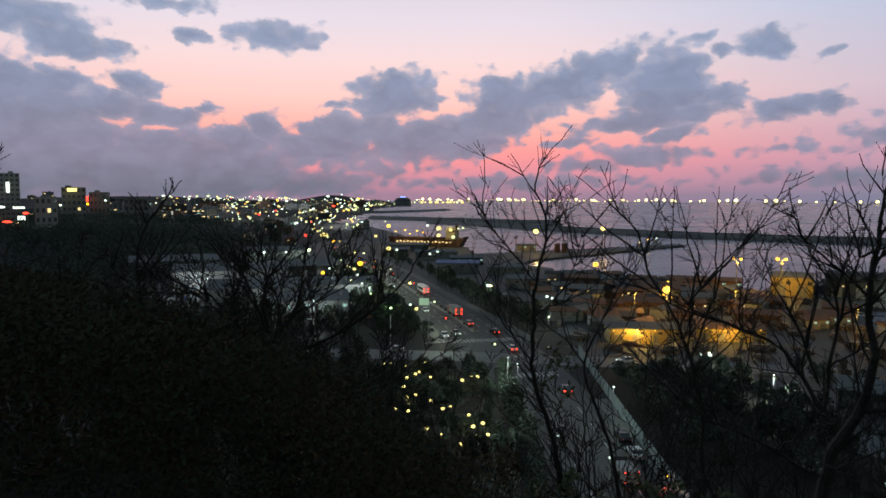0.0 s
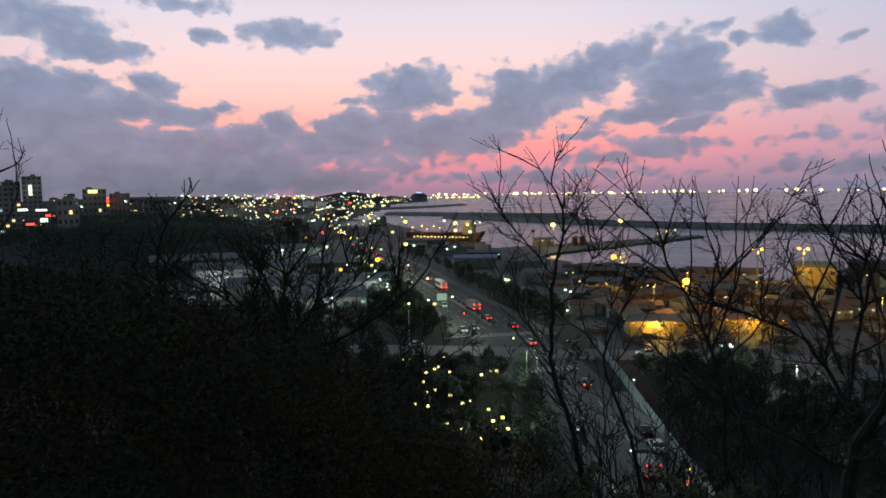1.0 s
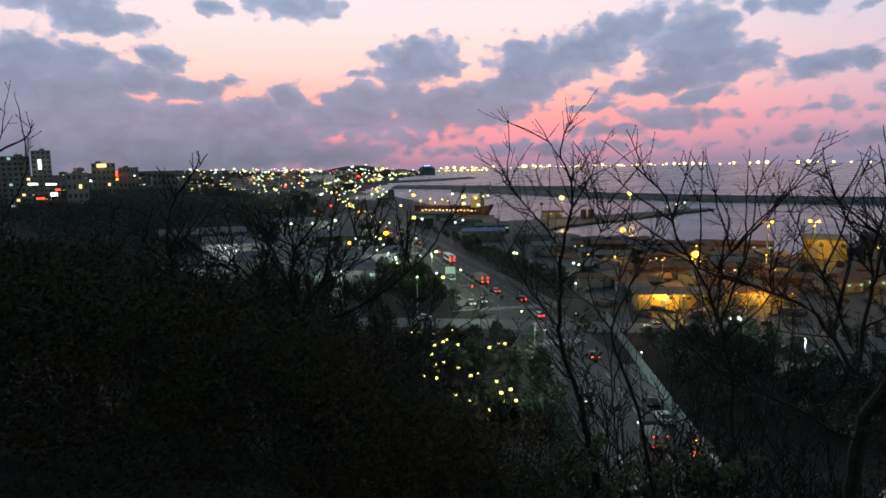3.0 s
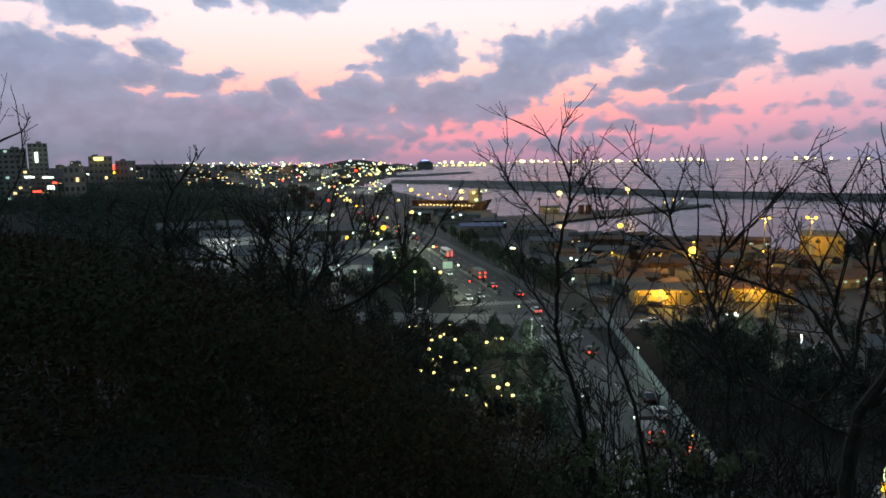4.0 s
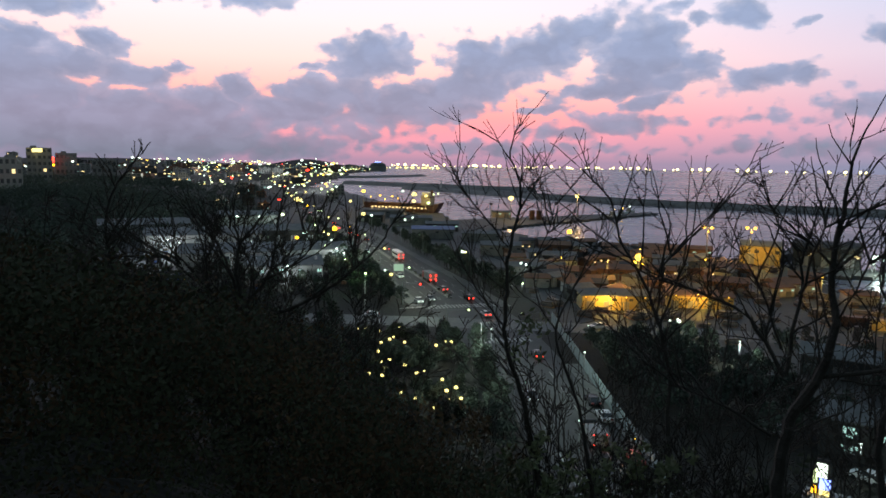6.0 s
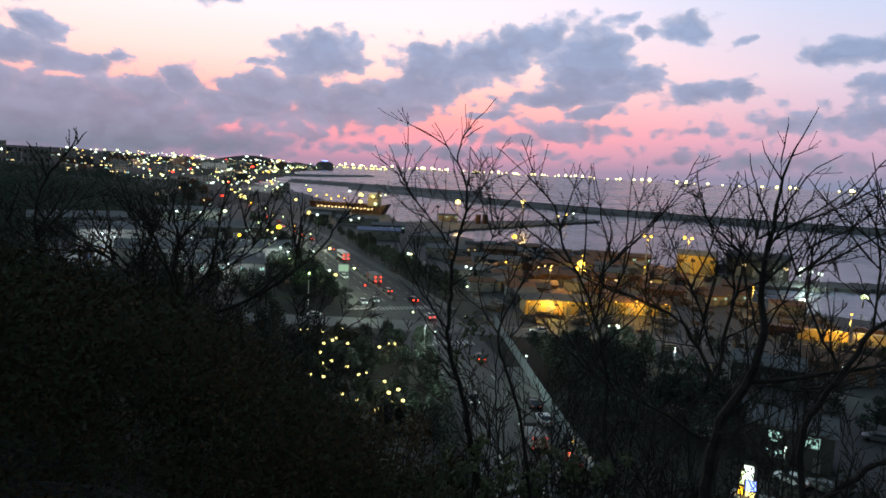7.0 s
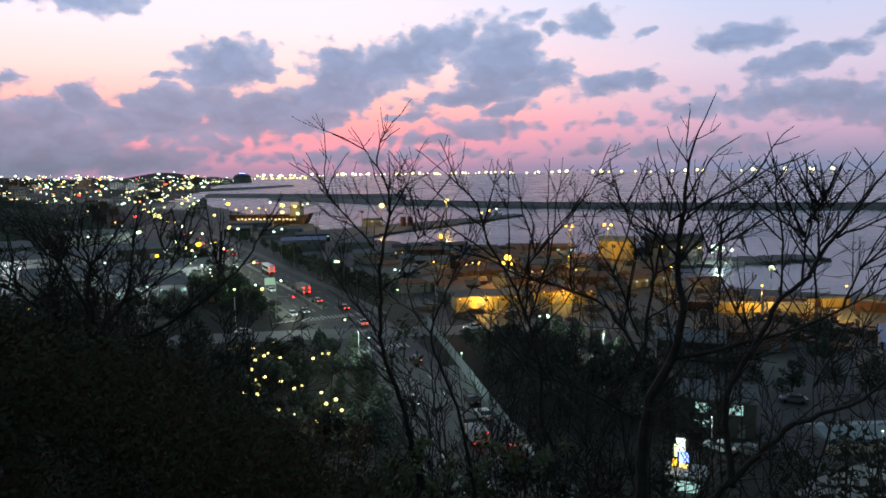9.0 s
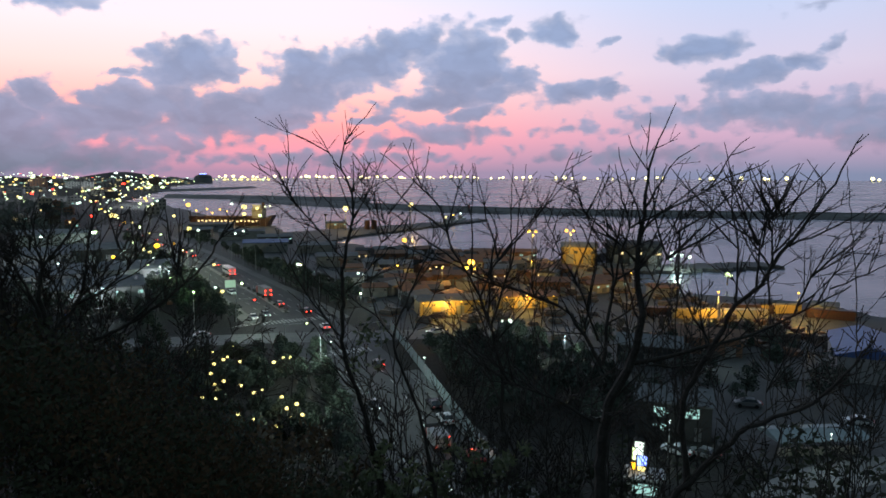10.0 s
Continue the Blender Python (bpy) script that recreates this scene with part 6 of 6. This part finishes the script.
for k, y in enumerate(np.cumsum([200] + [rng.uniform(19, 36) for _ in range(15)])):
    p, h = along(main_line, y)
    ma = ("l_green", "l_warm", "l_green", "l_warm", "l_amber")[k % 5]
    street_lamp(p.x - 12.5, p.y, (8.0, 9.0, 10.0)[k % 3], (0.32, 0.5)[k % 2] if y < 350 else (0.6, 0.9)[k % 2], ma, "street lamp with an arm beside the avenue", h, 1.6)
    street_lamp(p.x + 12.3, p.y + 12, 9.0, 0.14, "sign_dim", "faintly glowing street lamp beside the avenue", h + 180, 1.6)
    if y < 420:
        point(p.x - 10.5, p.y, 9.4, 1900, (0.8, 1.0, 0.7))
for xx, yy, h, rr, ma in (
        (-50, 328, 8, 0.67, "l_green"), (-42, 299, 8, 0.76, "l_warm"), (-38, 288, 8, 0.63, "l_warm"), (-37, 301, 9, 1.14, "l_amber"),
        (-34, 267, 8, 0.54, "l_white"), (-35, 257, 7, 0.57, "l_green"), (-52, 291, 6, 0.74, "l_amber"), (-52, 309, 6, 0.63, "l_white"),
        (-86, 370, 8, 0.83, "l_white"), (-77, 387, 8, 0.99, "l_green"), (-104, 511, 9, 1.1, "l_red"), (-91, 509, 9, 1.56, "l_warm"),
        (-88, 508, 9, 1.55, "l_warm"), (-30, 373, 10, 1.25, "l_warm"), (-25, 365, 10, 0.80, "l_white"), (-50, 502, 9, 1.10, "l_warm"),
        (-7, 364, 8, 0.73, "l_white"), (-3, 378, 8, 0.70, "l_white"), (-37, 164, 5, 0.28, "l_white"), (-8, 205, 5, 0.58, "l_warm"),
        (-10, 207, 6, 0.42, "l_white"), (16, 237, 8, 0.56, "l_white"), (36, 231, 5, 0.51, "l_white")):
    street_lamp(xx, yy, float(h), rr, ma, "lamp on a slim pole near the avenue", group="avenue side lamps")
# two lamps added at the kerb to go with the fill lights below
for y in (92, 128):
    p, h = along(main_line, y)
    street_lamp(p.x - 9.4, p.y, 9.0, 0.14, "sign_dim", "faintly glowing street lamp beside the avenue", h, 1.6)
# fill lights brightening avenue and junction, no lamp head at their spots
for xx, yy, w in ((22, 100, 1200), (24, 126, 1500), (14, 172, 1400)):
    point(xx - 13, yy, 9.5, w, COOL)
flag = thing("flag_pole", pose(-13.6, 174, Z), "pale slim pole in the forecourt", "pole")
part("pole", rod("pole", 0.14, 0.08, 8.5, "white"), flag)
part("finial", globe("finial", 0.16, "white", 8.6), flag)

# ---- vehicles ----


def wheel_mesh(r=0.33, w=0.24):
    bm = bmesh.new()
    bmesh.ops.create_cone(bm, cap_ends=True, segments=14, radius1=r, radius2=r, depth=w, matrix=Matrix.Rotation(radians(90), 4, "Y"))
    return bm_mesh("tyre", bm, "tyre")


WHEEL = wheel_mesh()


def car(x, y, turn, paint, label, lit="tail"):
    """A saloon car, its nose along +y."""
    e = thing("car", pose(x, y, Z + 0.05, 0, 0, turn), label, "car", "cars on the avenue")
    side = [(-2.2, 0.35), (-2.25, 0.8), (-1.9, 0.95), (2.0 - 0.7, 0.92), (2.15, 0.75), (2.2, 0.35)]
    me = prism("body", side, 1.75, paint)
    part("body", me, e, pose(0, 0, 0, 0, 0, 90))
    part("cabin", prism("cabin", [(-1.75, 0.93), (-1.15, 1.42), (0.35, 1.45), (1.1, 0.92)], 1.5, "glass"), e, pose(0, 0, 0, 0, 0, 90))
    part("roof", prism("roof", [(-1.15, 1.42), (-1.05, 1.48), (0.25, 1.5), (0.35, 1.44)], 1.42, paint), e, pose(0, 0, 0, 0, 0, 90))
    for sx in (-0.82, 0.82):
        for sy in (-1.35, 1.35):
            part("wheel", WHEEL, e, pose(sx, sy, 0.33))
    for sx in (-0.62, 0.62):
        part("tail_lamp", globe("tail_lamp", 0.24, "l_red" if lit == "tail" else "car_red", 0.78, flat=0.7), e, pose(sx, -2.22, 0))
        part("headlamp", globe("headlamp", 0.22, "l_white" if lit == "head" else "glass", 0.68, flat=0.7), e, pose(sx, 2.18, 0))
    return e


def truck(x, y, turn, label, length=9.0, height=3.3, cargo="wall_grey", lit="tail", name="truck", cat="truck", lamp=0.3):
    e = thing(name, pose(x, y, Z + 0.05, 0, 0, turn), label, cat, "large vehicles on the avenue")
    part("body", box("body", 2.45, length * (0.74 if name == "truck" else 1), height - 0.7, cargo, 0.1, 0, -length * 0.12 if name == "truck" else 0, 0.7), e)
    if name == "truck":
        part("cab", box("cab", 2.35, length * 0.22, height - 1.0, "car_red", 0.15, 0, length * 0.39, 0.5), e)
        part("windscreen", box("windscreen", 2.0, 0.06, 0.8, "glass", 0, 0, length * 0.505, 1.6), e)
    else:
        for s in (-1, 1):
            part("window_band", box("window_band", 0.05, length * 0.85, 0.9, "w_cool" if lit == "head" else "glass", 0, s * 1.235, 0, 1.7), e)
        part("windscreen", box("windscreen", 2.1, 0.06, 1.2, "w_cool" if lit == "head" else "glass", 0, 0, length / 2 + 0.01, 1.3), e)
    wm2 = wheel_mesh(0.48, 0.32)
    for sx in (-1.0, 1.0):
        for sy in (-length * 0.33, length * 0.36):
            part("wheel", wm2, e, pose(sx, sy, 0.48))
    yb = -length * (0.49 if name == "truck" else 0.5) - 0.05
    for sx in (-0.95, 0.95):
        for z0 in ((0.9, 2.3) if lit == "tail" else (0.9,)):
            part("tail_lamp", globe("tail_lamp", lamp, "l_red" if lit == "tail" else "car_red", z0, flat=0.9), e, pose(sx, yb, 0))
        part("headlamp", globe("headlamp", 0.42, "l_white" if lit == "head" else "glass", 0.9, flat=0.9), e, pose(sx, length * 0.51, 0))
    return e


truck(4, 224, 17, "box truck with four glowing red rear lamps", 9, 3.2)
truck(-8, 274, 15, "red-lit bus driving away along the avenue", 11, 3.3, "car_white", "tail", "bus", "bus")
truck(25.8, 92, 2, "small grey delivery truck on the avenue", 5.5, 2.4, "wall_grey", lamp=0.12)
street_lamp(29.6, 86, 3.2, 0.1, "l_amber", "low amber lamp on a post at the kerb")
point(29.2, 86, 3.0, 70, (1.0, 0.5, 0.25))
car(19.5, 110, 183, "car_grey", "grey car coming with headlamps on", "head")
for xx, yy, tn, pa, lit, lab in (
        (8, 206, 18, "car_grey", "tail", "grey car driving away with red tail lamps"), (15, 193, 16, "car_dark", "tail", "black car driving away with red tail lamps"),
        (18, 172, 10, "car_white", "tail", "white car at the junction with red tail lamps"), (25, 135, 4, "car_dark", "tail", "black car waiting with bright brake lamps"),
        (-14, 300, 15, "car_grey", "tail", "grey car driving away with red tail lamps"), (-37, 366, 15, "car_dark", "tail", "black car far along the avenue"),
        (-46, 390, 15, "car_white", "tail", "white car far along the avenue"), (-63, 450, 16, "car_grey", "tail", "grey car far along the avenue"), (-79, 498, 16, "car_grey", "tail", "grey car far along the avenue"),
        (-6, 229, 197, "car_white", "head", "white car coming with headlamps on"), (-22, 290, 197, "car_white", "head", "white car coming with headlamps on"), (-40, 350, 197, "car_grey", "head", "grey car coming with headlamps on"),
        (26.5, 94, 2, "car_grey", "tail", "grey car parked at the kerb with lamps on"), (29.6, 101, 2, "car_white", "", "white car parked at the kerb"), (22.5, 79, 182, "car_white", "head", "white car with headlamps on"),
        (29.6, 108, 2, "car_dark", "", "black car parked at the kerb"), (29.6, 86, 2, "car_red", "", "red car parked at the kerb"), (-12, 170, 95, "car_white", "", "white car on the cross street"),
        (-86, 229, 34, "car_grey", "head", "grey car on the side road"), (44, 159, 100, "car_white", "head", "white car on the cross street"),
        (0.5, 188, 195, "car_white", "head", "white car at the crossing with bright headlamps"), (3.8, 191, 195, "car_grey", "head", "grey car at the crossing with bright headlamps"), (-25.7, 336, 15, "car_dark", "tail", "black car driving away with red tail lamps"), (-31, 352, 15, "car_grey", "tail", "grey car driving away with red tail lamps"), (-52, 420, 16, "car_dark", "tail", "black car far along the avenue"), (-92, 545, 16, "car_grey", "tail", "grey car far along the avenue"),
        (58, 80, 30, "car_white", "", "white car parked at the depot"), (61, 78, 30, "car_grey", "", "grey car parked at the depot"), (54, 96, 30, "car_white", "", "white car parked at the depot"), (93, 82, 50, "car_white", "", "white car parked by the service road"), (82, 94, 60, "car_grey", "", "grey car parked by the service road")):
    car(xx, yy, tn, pa, lab, lit)


def signal(x, y, turn, lit):
    e = thing("traffic_signal", pose(x, y, Z, 0, 0, turn), "traffic signal on a bent steel arm", "traffic signal", "traffic signals")
    part("pole", rod("pole", 0.13, 0.1, 6.2, "steel"), e)
    part("arm", box("arm", 6.0, 0.12, 0.12, "steel", 0.02, 3.0, 0, 6.0), e)
    hd = part("signal_head", box("signal_head", 1.3, 0.3, 0.42, "tyre", 0.05, 5.0, -0.1, 5.75), e)
    part("lens", globe("lens", 0.3, lit, 5.95, 5.0, -0.3, 0.9), hd)


point(0.5, 182.5, Z + 1.2, 90, (1.0, 0.97, 0.85), 0.2)
signal(28.5, 150, 200, "l_green")
signal(-4, 186, -10, "l_red")
signal(7, 152, 10, "l_green")

# quay clutter on the spit
shed(60, 486, 14, 6, 4, 6, "wall_cream", "roof_grey", "cream quay store lit amber", 1.0, 2)
x, y, _ = sight(-9.65, 0, 480)
for k in range(2):
    e = thing("storage_tank", pose(x + 5 * k, y, Z), "small upright rust-red storage tank on the spit", "tank", "storage tanks")
    part("shell", rod("shell", 2.0, 2.0, 6.0, "hull", 16), e)
    part("cap", globe("cap", 2.0, "hull", 6.0, flat=0.25), e)
wt_ = thing("water_tower", pose(*sight(-6.2, 0, 470)[:2], Z), "slim dark water tower on the spit", "tower")
part("stem", rod("stem", 0.35, 0.3, 10, "steel"), wt_)
part("bowl", rod("bowl", 0.6, 1.6, 1.6, "wall_dark", 12, z=10), wt_)
for k in range(3):
    e = thing("moored_boat", pose(150 + 13 * k, 512 + 22 * k, -0.3, 0, 0, 50), "small white work boat moored at the spit", "boat", "moored boats")
    part("hull", prism("hull", [(-7, 2.2), (-6.3, 0), (5.5, 0), (8, 2.8)], 4, "white"), e)
    part("wheelhouse", box("wheelhouse", 3.2, 2.6, 3.0, "wall_cream", 0.1, -1.5, 0, 2.1), e)
    part("mast", rod("mast", 0.1, 0.06, 6, "steel", z=4), e)
    part("deck_lamp", globe("deck_lamp", 0.9, ("l_warm", "l_sodium", "l_white")[k], 6.4), e)
e = thing("trawler", pose(160, 290, -0.4, 0, 0, 35), "dark trawler moored behind the warehouse", "boat", "moored boats")
part("hull", prism("hull", [(-14, 3.6), (-12.5, 0), (11, 0), (15, 4.6), (9, 3.2)], 6, "wall_dark"), e)
part("wheelhouse", box("wheelhouse", 6, 4.2, 4.5, "white", 0.15, -5, 0, 3.2), e)
for k in (-9, 7):
    part("mast", rod("mast", 0.18, 0.1, 10, "steel", 8, k, 0, 3), e)
